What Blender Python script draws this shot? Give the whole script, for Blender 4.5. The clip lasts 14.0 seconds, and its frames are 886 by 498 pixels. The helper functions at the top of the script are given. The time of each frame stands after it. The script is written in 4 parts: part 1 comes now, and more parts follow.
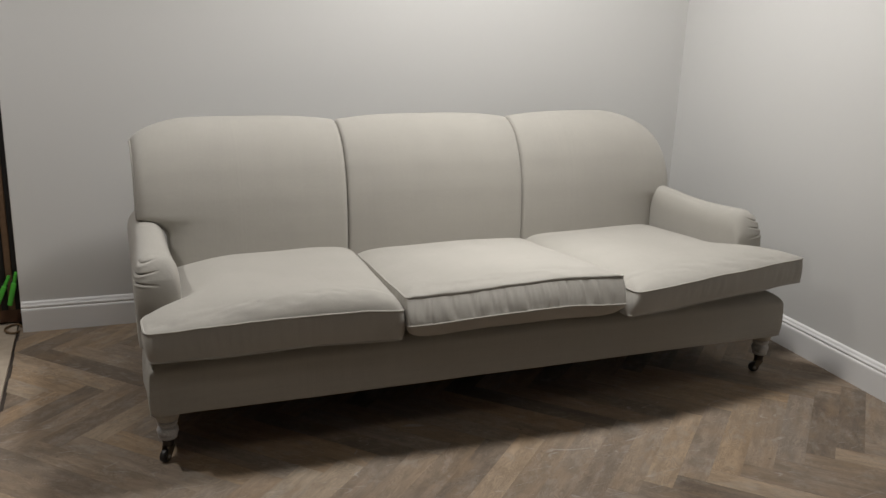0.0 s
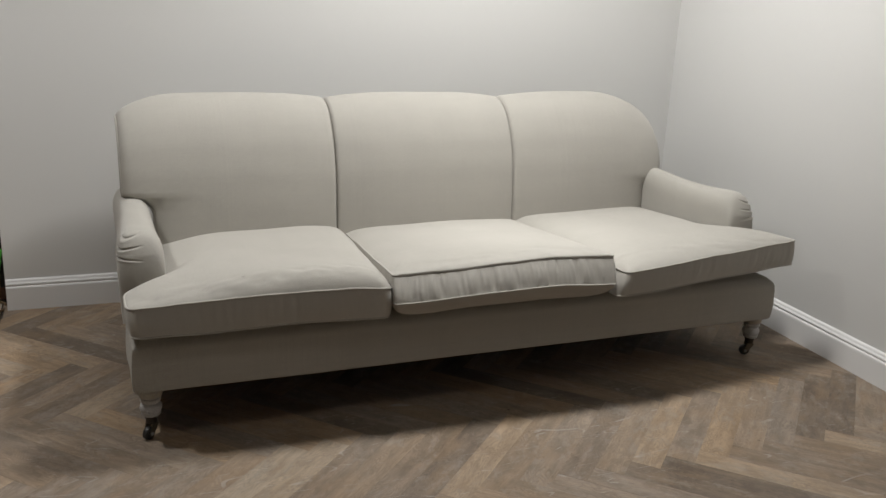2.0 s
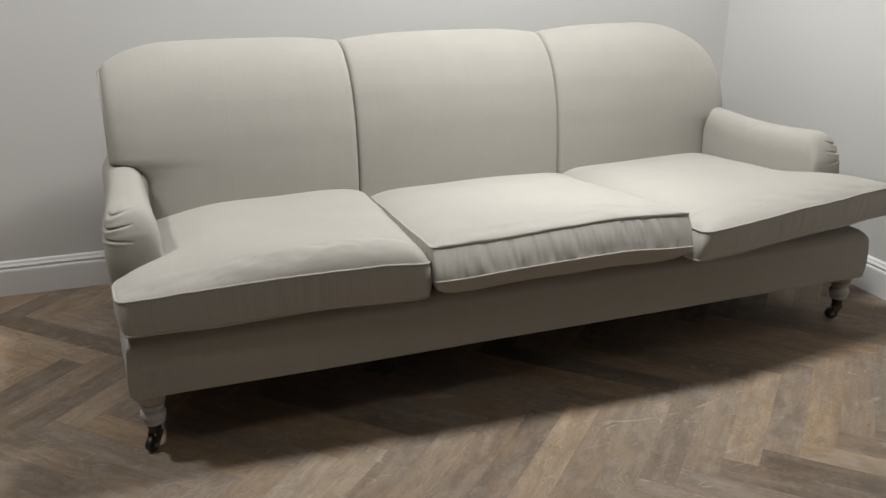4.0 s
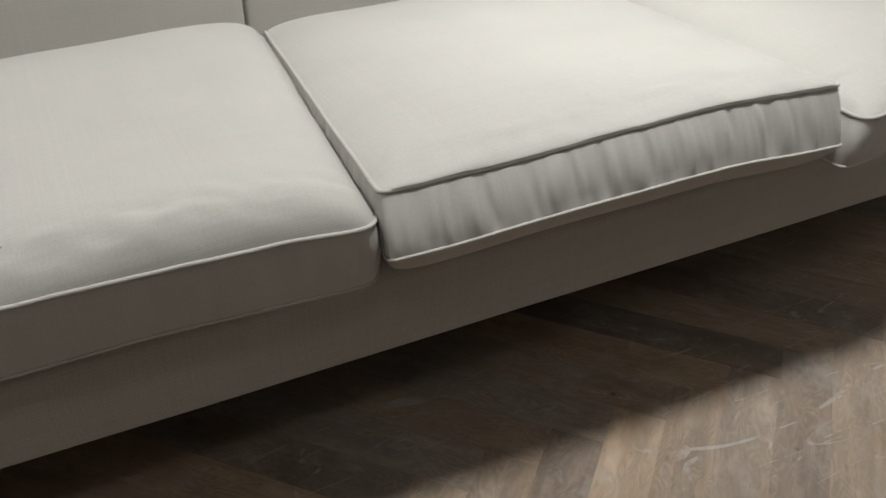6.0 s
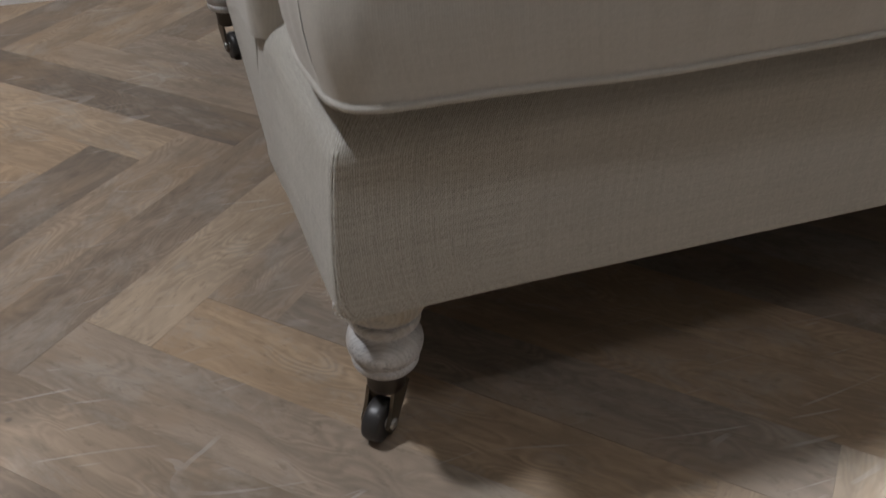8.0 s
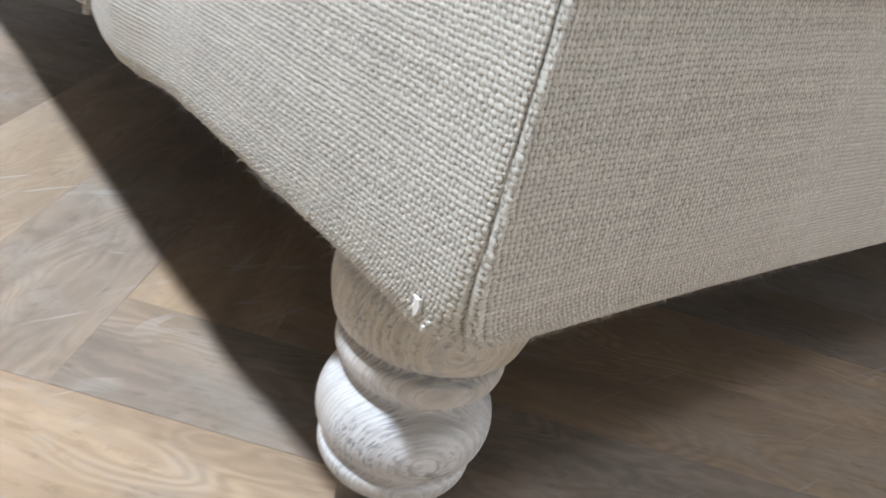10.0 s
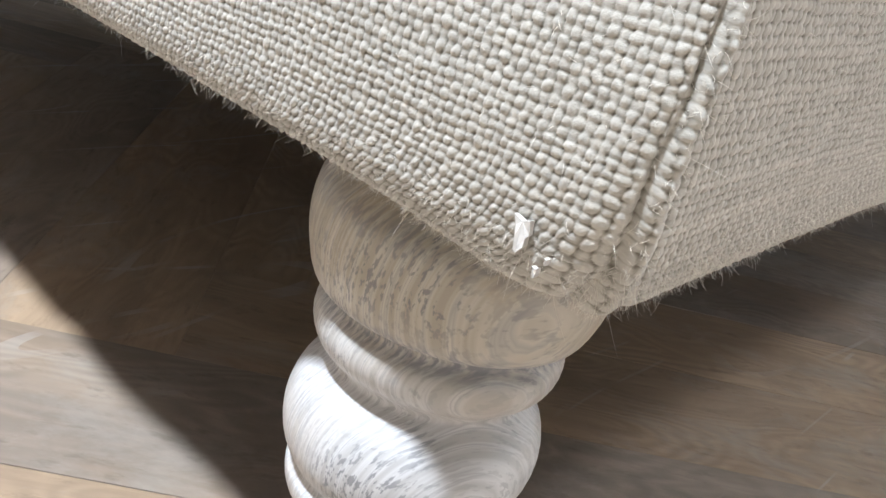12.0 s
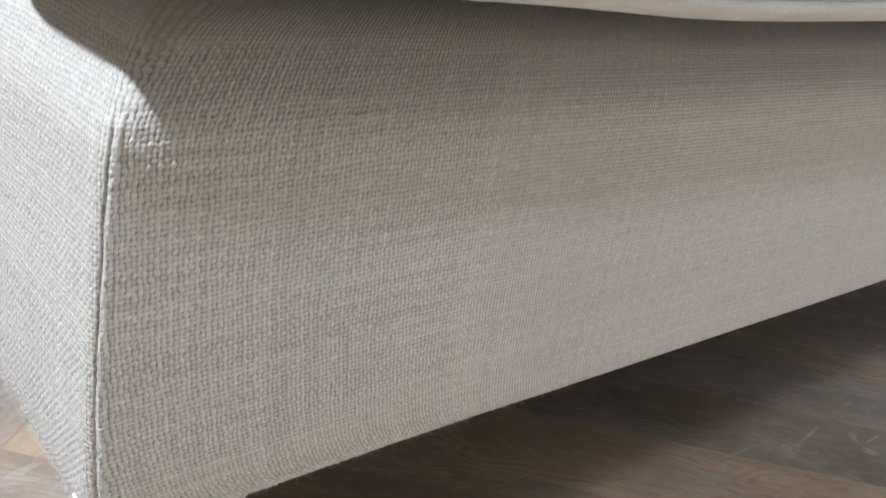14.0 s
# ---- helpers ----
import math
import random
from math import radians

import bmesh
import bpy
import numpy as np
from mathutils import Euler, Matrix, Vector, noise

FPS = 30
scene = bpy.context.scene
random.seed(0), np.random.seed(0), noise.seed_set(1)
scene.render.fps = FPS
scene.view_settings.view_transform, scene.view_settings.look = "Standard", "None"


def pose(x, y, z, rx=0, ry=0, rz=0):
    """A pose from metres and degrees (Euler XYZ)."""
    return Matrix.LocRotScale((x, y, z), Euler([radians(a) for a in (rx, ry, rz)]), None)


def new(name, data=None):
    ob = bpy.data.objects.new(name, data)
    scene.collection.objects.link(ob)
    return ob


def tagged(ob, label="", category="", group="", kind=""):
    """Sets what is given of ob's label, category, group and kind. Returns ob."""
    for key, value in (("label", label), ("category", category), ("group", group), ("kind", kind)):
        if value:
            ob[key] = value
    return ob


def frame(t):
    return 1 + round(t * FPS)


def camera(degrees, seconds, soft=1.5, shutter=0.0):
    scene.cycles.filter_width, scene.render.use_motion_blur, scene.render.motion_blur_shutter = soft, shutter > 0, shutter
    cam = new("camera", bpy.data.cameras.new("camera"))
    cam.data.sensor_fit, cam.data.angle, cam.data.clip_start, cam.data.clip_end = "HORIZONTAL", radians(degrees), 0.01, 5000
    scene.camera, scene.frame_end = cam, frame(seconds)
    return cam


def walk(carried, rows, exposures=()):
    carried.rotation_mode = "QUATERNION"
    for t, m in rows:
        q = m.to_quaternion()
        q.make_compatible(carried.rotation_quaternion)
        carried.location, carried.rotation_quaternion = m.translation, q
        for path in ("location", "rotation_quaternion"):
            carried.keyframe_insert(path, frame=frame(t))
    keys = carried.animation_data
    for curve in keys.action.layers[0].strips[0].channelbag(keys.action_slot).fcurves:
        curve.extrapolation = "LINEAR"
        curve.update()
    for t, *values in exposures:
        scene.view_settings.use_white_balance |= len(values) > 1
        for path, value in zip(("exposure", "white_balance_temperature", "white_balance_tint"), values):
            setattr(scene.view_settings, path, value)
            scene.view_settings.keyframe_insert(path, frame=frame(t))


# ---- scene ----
cam = camera(52.6, 14.0, soft=1.5, shutter=0.2)


def view(x, y, z, yaw, pitch, roll):
    return pose(x, y, z, 0, 0, yaw) @ pose(0, 0, 0, 90 + pitch) @ pose(0, 0, 0, 0, 0, roll)


PATH = [
    (0, view(-0.104, -2.278, 1.291, -22.022, -16.383, 2.197)),
    (0.5, view(-0.103, -2.279, 1.273, -22.124, -16.364, 2.224)),
    (1, view(-0.093, -2.282, 1.259, -22.380, -16.910, 2.668)),
    (1.5, view(-0.083, -2.279, 1.252, -22.390, -17.001, 2.692)),
    (2, view(-0.077, -2.269, 1.249, -22.377, -16.996, 2.718)),
    (2.5, view(-0.062, -2.256, 1.238, -22.306, -17.052, 2.711)),
    (3, view(-0.057, -2.218, 1.236, -21.138, -18.288, 2.346)),
    (3.2, view(-0.051, -2.174, 1.227, -20.737, -18.820, 2.227)),
    (5.3, view(0.198, -1.161, 1.080, -26.086, -27.010, -2.842)),
    (5.5, view(0.244, -1.052, 1.074, -27.513, -30.043, -1.580)),
    (6, view(0.371, -0.862, 1.015, -26.419, -36.264, 1.112)),
    (6.5, view(0.380, -0.753, 0.961, -19.777, -38.873, -0.278)),
    (7, view(0.163, -0.692, 0.932, -16.835, -37.874, -2.199)),
    (7.5, view(-0.018, -0.513, 0.814, -19.898, -38.589, -2.851)),
    (7.7, view(-0.056, -0.480, 0.682, -18.588, -36.312, -0.861)),
    (9.8, view(-0.155, -0.146, 0.295, -42.669, -28.395, 14.545)),
    (10, view(-0.129, -0.114, 0.275, -45.548, -27.117, 15.680)),
    (10.5, view(-0.097, -0.075, 0.228, -50.868, -24.603, 16.665)),
    (11, view(-0.094, -0.054, 0.216, -51.862, -24.104, 16.512)),
    (11.5, view(-0.095, -0.046, 0.208, -53.450, -23.746, 16.325)),
    (12, view(-0.098, -0.043, 0.209, -54.350, -23.446, 16.259)),
    (12.5, view(-0.100, -0.043, 0.212, -54.600, -23.401, 16.181)),
    (13, view(-0.110, -0.066, 0.237, -54.009, -23.745, 16.072)),
    (13.5, view(-0.094, -0.109, 0.287, -53.716, -24.120, 16.487)),
    (13.8, view(-0.089, -0.168, 0.327, -48.704, -23.146, 12.939)),
    (14, view(-0.072, -0.197, 0.354, -42.935, -23.423, 10.230)),
]
EXPOSURES = [(0, 0.12, 6500, 10), (0.8, 0.20, 6500, 10), (1.5, 0.29, 6450, 9), (3.2, 0.48, 6400, 9), (5.3, 0.40, 6250, 9), (7.0, 0.70, 6150, 9),
             (7.7, 0.98, 6100, 11), (9.8, 2.80, 5450, 6), (11.2, 3.20, 5500, 7), (12.6, 3.20, 5500, 7), (13.4, 2.98, 5400, 7), (14, 3.0, 5400, 7)]
walk(cam, PATH, EXPOSURES)

# ---- light ----
world = bpy.data.worlds.new("world")
scene.world = world
world.use_nodes = True
world.node_tree.nodes["Background"].inputs[0].default_value = (0.6, 0.65, 0.75, 1)
world.node_tree.nodes["Background"].inputs[1].default_value = 0.02
CEIL = 2.5


def downlight_or_fill(x, y, watts, size=150, blend=0.7, radius=0.06, tint=(1.0, 0.98, 0.96)):
    lamp = bpy.data.lights.new("downlight_or_fill", "SPOT")
    lamp.energy, lamp.color, lamp.shadow_soft_size = watts, tint, radius
    lamp.spot_size, lamp.spot_blend = radians(size), blend
    ob = new("downlight_or_fill", lamp)
    ob.matrix_world = pose(x, y, CEIL - 0.02)
    return ob


downlight_or_fill(1.27, 0.26, 192, radius=0.19)
downlight_or_fill(0.22, -0.95, 16, radius=0.24)
# added fill from far in front, brightening the rail and cushion fronts
downlight_or_fill(0.60, -4.60, 40, radius=0.2)
downlight_or_fill(-0.94, 0.30, 78, size=150, blend=0.8, radius=0.085)

# ---- helpers ----


def link(name, verts, faces, mat, parent=None, label="", uvs=None, smooth=True):
    me = bpy.data.meshes.new(name)
    me.from_pydata([tuple(v) for v in verts], [], [tuple(f) for f in faces])
    if uvs is not None:
        lay = me.uv_layers.new(name="weave")
        loops = np.zeros(len(me.loops), dtype=np.int32)
        me.loops.foreach_get("vertex_index", loops)
        lay.data.foreach_set("uv", np.asarray(uvs, dtype=np.float32)[loops].ravel())
    if smooth:
        me.polygons.foreach_set("use_smooth", [True] * len(me.polygons))
    me.materials.append(mat)
    me.update()
    ob = new(name, me)
    ob.parent = parent
    if label:
        ob["label"] = label
    return ob


def part(name, bm, mat, parent=None, label="", smooth=True):
    me = bpy.data.meshes.new(name)
    bmesh.ops.recalc_face_normals(bm, faces=bm.faces[:])
    bm.to_mesh(me)
    bm.free()
    if smooth:
        me.polygons.foreach_set("use_smooth", [True] * len(me.polygons))
    me.materials.append(mat)
    ob = new(name, me)
    ob.parent = parent
    if label:
        ob["label"] = label
    return ob


def box_bm(x0, x1, y0, y1, z0, z1, bevel=0.0, seg=2, bm=None):
    bm = bm or bmesh.new()
    vs = [bm.verts.new((x, y, z)) for x in (x0, x1) for y in (y0, y1) for z in (z0, z1)]
    fs = [bm.faces.new([vs[i] for i in q]) for q in ((0, 1, 3, 2), (4, 6, 7, 5), (0, 4, 5, 1), (2, 3, 7, 6), (0, 2, 6, 4), (1, 5, 7, 3))]
    if bevel:
        es = {e for f in fs for e in f.edges}
        bmesh.ops.bevel(bm, geom=list(es), offset=bevel, segments=seg, affect="EDGES", profile=0.5)
    return bm


def thing(name, x, y, z, rz=0, label="", category="", group="", kind=""):
    ob = new(name)
    ob.matrix_world = pose(x, y, z, 0, 0, rz)
    ob.empty_display_size = 0.05
    return tagged(ob, label, category, group, kind)


def grid_faces(rows, cols, wrap=False):
    out = []
    for i in range(rows - 1):
        for j in range(cols if wrap else cols - 1):
            k = (j + 1) % cols
            out.append((i * cols + j, i * cols + k, (i + 1) * cols + k, (i + 1) * cols + j))
    return out


def tube(points, radius, sides=8, closed=False):
    """Verts and faces of a round cord along points; radius may be a list."""
    P = np.asarray(points, float)
    n = len(P)
    R = np.full(n, radius) if np.isscalar(radius) else np.asarray(radius)
    if closed:
        T = np.roll(P, -1, 0) - np.roll(P, 1, 0)
    else:
        T = np.gradient(P, axis=0)
    T /= np.maximum(np.linalg.norm(T, axis=1, keepdims=True), 1e-9)
    up = np.where(np.abs(T[:, 2:3]) > 0.9, np.array([[1.0, 0, 0]]), np.array([[0, 0, 1.0]]))
    A = np.cross(T, up)
    A /= np.maximum(np.linalg.norm(A, axis=1, keepdims=True), 1e-9)
    B = np.cross(T, A)
    V = []
    for k in range(sides):
        a = 2 * math.pi * k / sides
        V.append(P + R[:, None] * (math.cos(a) * A + math.sin(a) * B))
    V = np.stack(V, 1).reshape(-1, 3)
    F = grid_faces(n, sides, True)
    if closed:
        F += [((n - 1) * sides + j, (n - 1) * sides + (j + 1) % sides, (j + 1) % sides, j) for j in range(sides)]
    else:
        F += [tuple(range(sides))[::-1], tuple((n - 1) * sides + j for j in range(sides))]
    return V, F


def arc_lengths(P):
    d = np.linalg.norm(np.diff(P, axis=0), axis=1)
    return np.concatenate([[0], np.cumsum(d)])


def smooth_polygon(corners, radii, step=0.008):
    """A closed outline with rounded corners, sampled evenly."""
    C = [np.array(c, float) for c in corners]
    n = len(C)
    pts = []
    for i in range(n):
        a, b, c = C[i - 1], C[i], C[(i + 1) % n]
        r = radii[i]
        u, v = (a - b), (c - b)
        lu, lv = np.linalg.norm(u), np.linalg.norm(v)
        u, v = u / lu, v / lv
        r = min(r, lu * 0.45, lv * 0.45)
        p, q = b + u * r, b + v * r
        for k in range(9):
            t = k / 8
            pts.append((1 - t) ** 2 * p + 2 * t * (1 - t) * b + t * t * q)
    P = np.array(pts + [pts[0]])
    L = arc_lengths(P)
    m = int(L[-1] / step)
    s = np.linspace(0, L[-1], m, endpoint=False)
    return np.stack([np.interp(s, L, P[:, k]) for k in range(P.shape[1])], 1)


# ---- materials ----


def material(name):
    mat = bpy.data.materials.new(name)
    mat.use_nodes = True
    nt = mat.node_tree
    return mat, nt, nt.nodes["Principled BSDF"]


def math_node(nt, op, a, b=None, c=None):
    nd = nt.nodes.new("ShaderNodeMath")
    nd.operation = op
    for i, x in enumerate((a, b, c)):
        if x is None:
            continue
        if isinstance(x, (int, float)):
            nd.inputs[i].default_value = x
        else:
            nt.links.new(x, nd.inputs[i])
    return nd.outputs[0]


def mix_colour(nt, fac, a, b, mode="MIX"):
    nd = nt.nodes.new("ShaderNodeMix")
    nd.data_type, nd.blend_type = "RGBA", mode
    for sock, x in ((nd.inputs[0], fac), (nd.inputs[6], a), (nd.inputs[7], b)):
        if isinstance(x, (int, float)):
            sock.default_value = x
        elif isinstance(x, tuple):
            sock.default_value = (*x, 1)
        else:
            nt.links.new(x, sock)
    return nd.outputs[2]


def noise_node(nt, vec, scale, detail=3.0, rough=0.55, dims="3D"):
    nd = nt.nodes.new("ShaderNodeTexNoise")
    nd.noise_dimensions = dims
    nd.inputs["Scale"].default_value = scale
    nd.inputs["Detail"].default_value = detail
    nd.inputs["Roughness"].default_value = rough
    if vec is not None:
        nt.links.new(vec, nd.inputs["Vector"])
    return nd.outputs["Fac"], nd.outputs["Color"]


def ramp(nt, fac, stops):
    nd = nt.nodes.new("ShaderNodeValToRGB")
    el = nd.color_ramp.elements
    while len(el) < len(stops):
        el.new(0.5)
    for e, (p, c) in zip(el, stops):
        e.position, e.color = p, (*c, 1)
    nt.links.new(fac, nd.inputs[0])
    return nd.outputs[0]


def mapping(nt, vec, scale=(1, 1, 1), loc=None):
    nd = nt.nodes.new("ShaderNodeMapping")
    nd.inputs["Scale"].default_value = scale
    nt.links.new(vec, nd.inputs["Vector"])
    if loc is not None:
        nt.links.new(loc, nd.inputs["Location"])
    return nd.outputs[0]


def bump(nt, height, strength, distance, normal=None):
    nd = nt.nodes.new("ShaderNodeBump")
    nd.inputs["Strength"].default_value = strength
    nd.inputs["Distance"].default_value = distance
    nt.links.new(height, nd.inputs["Height"])
    if normal is not None:
        nt.links.new(normal, nd.inputs["Normal"])
    return nd.outputs[0]


PITCH = 0.00155


def linen_material(name, base=(0.42, 0.40, 0.362), relief=1.0, tone=1.0, creases=0.22):
    """Plain-weave linen; warp and weft cross over and under each other."""
    mat, nt, bs = material(name)
    uv = nt.nodes.new("ShaderNodeUVMap")
    uv.uv_map = "weave"
    _, wob = noise_node(nt, uv.outputs[0], 160, 2.0)
    sub = nt.nodes.new("ShaderNodeVectorMath")
    sub.operation = "MULTIPLY_ADD"
    nt.links.new(wob, sub.inputs[0])
    sub.inputs[1].default_value = (0.0011, 0.0011, 0)
    nt.links.new(uv.outputs[0], sub.inputs[2])
    sep = nt.nodes.new("ShaderNodeSeparateXYZ")
    nt.links.new(sub.outputs[0], sep.inputs[0])
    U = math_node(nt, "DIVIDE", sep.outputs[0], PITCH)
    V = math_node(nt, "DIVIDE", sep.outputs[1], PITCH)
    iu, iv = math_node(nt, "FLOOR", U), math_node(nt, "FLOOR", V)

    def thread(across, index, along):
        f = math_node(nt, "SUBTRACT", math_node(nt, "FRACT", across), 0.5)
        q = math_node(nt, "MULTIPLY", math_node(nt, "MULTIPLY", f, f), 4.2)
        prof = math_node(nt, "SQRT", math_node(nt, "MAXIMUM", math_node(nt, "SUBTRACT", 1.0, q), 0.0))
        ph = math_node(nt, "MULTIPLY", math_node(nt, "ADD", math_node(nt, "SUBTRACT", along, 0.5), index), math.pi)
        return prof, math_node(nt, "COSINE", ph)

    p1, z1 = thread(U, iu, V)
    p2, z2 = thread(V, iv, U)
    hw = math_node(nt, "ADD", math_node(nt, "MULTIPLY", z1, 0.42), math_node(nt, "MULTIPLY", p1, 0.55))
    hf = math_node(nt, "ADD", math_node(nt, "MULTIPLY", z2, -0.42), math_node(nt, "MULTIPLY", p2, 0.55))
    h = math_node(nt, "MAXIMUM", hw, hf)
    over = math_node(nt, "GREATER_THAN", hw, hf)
    cell = nt.nodes.new("ShaderNodeCombineXYZ")
    nt.links.new(math_node(nt, "ADD", math_node(nt, "MULTIPLY", over, iu), 7.0), cell.inputs[0])
    nt.links.new(math_node(nt, "MULTIPLY", math_node(nt, "SUBTRACT", 1.0, over), iv), cell.inputs[1])
    wn = nt.nodes.new("ShaderNodeTexWhiteNoise")
    wn.noise_dimensions = "2D"
    nt.links.new(cell.outputs[0], wn.inputs["Vector"])
    fib, _ = noise_node(nt, uv.outputs[0], 2600, 2.0)
    slub, _ = noise_node(nt, uv.outputs[0], 330, 2.0)
    blotch, _ = noise_node(nt, uv.outputs[0], 9, 4.0)
    shade = math_node(nt, "MULTIPLY_ADD", wn.outputs[0], 0.16 * tone, 1 - 0.08 * tone)
    shade = math_node(nt, "MULTIPLY", shade, math_node(nt, "MULTIPLY_ADD", fib, 0.22 * tone, 1 - 0.11 * tone))
    shade = math_node(nt, "MULTIPLY", shade, math_node(nt, "MULTIPLY_ADD", slub, 0.5 * tone, 1 - 0.25 * tone))
    shade = math_node(nt, "MULTIPLY", shade, math_node(nt, "MULTIPLY_ADD", blotch, 0.12, 0.94))
    cs = nt.nodes.new("ShaderNodeCombineColor")
    for i in range(3):
        nt.links.new(shade, cs.inputs[i])
    col = mix_colour(nt, 1.0, base, cs.outputs[0], "MULTIPLY")
    warmth, _ = noise_node(nt, uv.outputs[0], 420, 1.0)
    col = mix_colour(nt, math_node(nt, "MULTIPLY", warmth, 0.3 * tone), col, (0.36, 0.35, 0.285))
    nt.links.new(col, bs.inputs["Base Color"])
    bs.inputs["Roughness"].default_value = 0.92
    bs.inputs["Specular IOR Level"].default_value = 0.15
    bs.inputs["Sheen Weight"].default_value = 0.2
    bs.inputs["Sheen Roughness"].default_value = 0.5
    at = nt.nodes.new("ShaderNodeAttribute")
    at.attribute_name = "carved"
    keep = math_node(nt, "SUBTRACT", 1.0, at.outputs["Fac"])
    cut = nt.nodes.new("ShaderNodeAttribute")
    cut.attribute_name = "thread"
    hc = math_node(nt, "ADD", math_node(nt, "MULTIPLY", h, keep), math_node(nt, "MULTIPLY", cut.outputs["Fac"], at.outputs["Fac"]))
    # shade between the threads is put into the colour, darker where the weave dips
    weave_shade = ramp(nt, hc, [(0.32, (0.37, 0.352, 0.318)), (0.84, (1, 1, 1))])
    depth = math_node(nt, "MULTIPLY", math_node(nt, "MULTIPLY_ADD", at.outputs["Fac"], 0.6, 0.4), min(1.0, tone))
    col = mix_colour(nt, depth, col, mix_colour(nt, 1.0, col, weave_shade, "MULTIPLY"))
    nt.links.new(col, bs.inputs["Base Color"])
    hh = math_node(nt, "ADD", math_node(nt, "MULTIPLY", h, keep), math_node(nt, "MULTIPLY", fib, 0.2))
    n1 = bump(nt, hh, 0.8 * relief, 0.0007)
    wr, _ = noise_node(nt, uv.outputs[0], 14, 3.0)
    n2 = bump(nt, wr, creases, 0.006, n1)
    fine, _ = noise_node(nt, mapping(nt, uv.outputs[0], (40, 55, 40)), 1.0, 4.0, 0.6)
    nt.links.new(bump(nt, fine, creases, 0.0014, n2), bs.inputs["Normal"])
    return mat


def paint_material(name, col, rough, grain=900, depth=0.0004, mottled=0.05):
    mat, nt, bs = material(name)
    tc = nt.nodes.new("ShaderNodeTexCoord")
    f, _ = noise_node(nt, tc.outputs["Object"], 1.3, 4.0)
    g, _ = noise_node(nt, tc.outputs["Object"], grain, 2.0)
    lo = tuple(c * (1 - mottled) for c in col)
    nt.links.new(mix_colour(nt, f, lo, col), bs.inputs["Base Color"])
    bs.inputs["Roughness"].default_value = rough
    nt.links.new(bump(nt, g, 0.35, depth), bs.inputs["Normal"])
    return mat


def oak_material():
    mat, nt, bs = material("weathered_oak")
    tc = nt.nodes.new("ShaderNodeTexCoord")
    oi = nt.nodes.new("ShaderNodeObjectInfo")
    isl = nt.nodes.new("ShaderNodeNewGeometry")
    rnd = math_node(nt, "FRACT", math_node(nt, "ADD", oi.outputs["Random"], isl.outputs["Random Per Island"]))
    off = nt.nodes.new("ShaderNodeCombineXYZ")
    for i, k in enumerate((37.0, 91.0, 53.0)):
        nt.links.new(math_node(nt, "MULTIPLY", rnd, k), off.inputs[i])
    v = mapping(nt, tc.outputs["Object"], (1, 1, 1), off.outputs[0])
    _, swirl = noise_node(nt, mapping(nt, v, (4, 11, 11)), 1.0, 3.0)
    sw = nt.nodes.new("ShaderNodeVectorMath")
    sw.operation = "MULTIPLY_ADD"
    nt.links.new(swirl, sw.inputs[0])
    sw.inputs[1].default_value = (0.08, 0.05, 0.0)
    nt.links.new(v, sw.inputs[2])
    g1, _ = noise_node(nt, mapping(nt, sw.outputs[0], (4.0, 30, 30)), 1.4, 6.0, 0.62)
    g2, _ = noise_node(nt, mapping(nt, sw.outputs[0], (16, 220, 220)), 1.0, 3.0, 0.6)
    # cathedral grain: level lines of a slow field
    field, _ = noise_node(nt, mapping(nt, sw.outputs[0], (6.0, 19, 19)), 1.0, 2.5, 0.45)
    rings = math_node(nt, "SINE", math_node(nt, "MULTIPLY", field, 150.0))
    rings = math_node(nt, "MULTIPLY_ADD", rings, 0.5, 0.5)
    where, _ = noise_node(nt, v, 9, 2.0)
    rings = math_node(nt, "MULTIPLY", rings, ramp(nt, where, [(0.34, (0, 0, 0)), (0.56, (1, 1, 1))]))
    tone = ramp(nt, rnd, [(0.0, (0.150, 0.115, 0.086)), (0.22, (0.222, 0.168, 0.122)), (0.45, (0.283, 0.208, 0.140)), (0.62, (0.245, 0.198, 0.156)), (0.8, (0.318, 0.222, 0.138)), (1.0, (0.352, 0.280, 0.206))])
    dark = mix_colour(nt, 1.0, tone, (0.60, 0.60, 0.60), "MULTIPLY")
    lightc = mix_colour(nt, 1.0, tone, (1.30, 1.30, 1.29), "MULTIPLY")
    c = mix_colour(nt, ramp(nt, g1, [(0.30, (0, 0, 0)), (0.70, (1, 1, 1))]), mix_colour(nt, 0.35, dark, tone), lightc)
    c = mix_colour(nt, math_node(nt, "MULTIPLY", rings, 0.50), c, dark)
    c = mix_colour(nt, math_node(nt, "MULTIPLY", ramp(nt, g2, [(0.5, (0, 0, 0)), (0.72, (1, 1, 1))]), 0.26), c, dark)
    # blotches: weathered dark stains, warm bare oak and grey bloom
    mott, _ = noise_node(nt, mapping(nt, sw.outputs[0], (13, 21, 21)), 1.0, 6.0, 0.68)
    c = mix_colour(nt, math_node(nt, "MULTIPLY", ramp(nt, mott, [(0.50, (0, 0, 0)), (0.64, (1, 1, 1))]), 0.55), c, dark)
    warm, _ = noise_node(nt, mapping(nt, v, (5, 12, 12)), 1.0, 5.0, 0.62)
    c = mix_colour(nt, math_node(nt, "MULTIPLY", ramp(nt, warm, [(0.51, (0, 0, 0)), (0.65, (1, 1, 1))]), 0.44), c, (0.255, 0.175, 0.105))
    pale, _ = noise_node(nt, mapping(nt, sw.outputs[0], (11, 17, 17)), 1.0, 6.0, 0.72)
    c = mix_colour(nt, math_node(nt, "MULTIPLY", ramp(nt, pale, [(0.52, (0, 0, 0)), (0.68, (1, 1, 1))]), 0.48), c, (0.315, 0.282, 0.240))
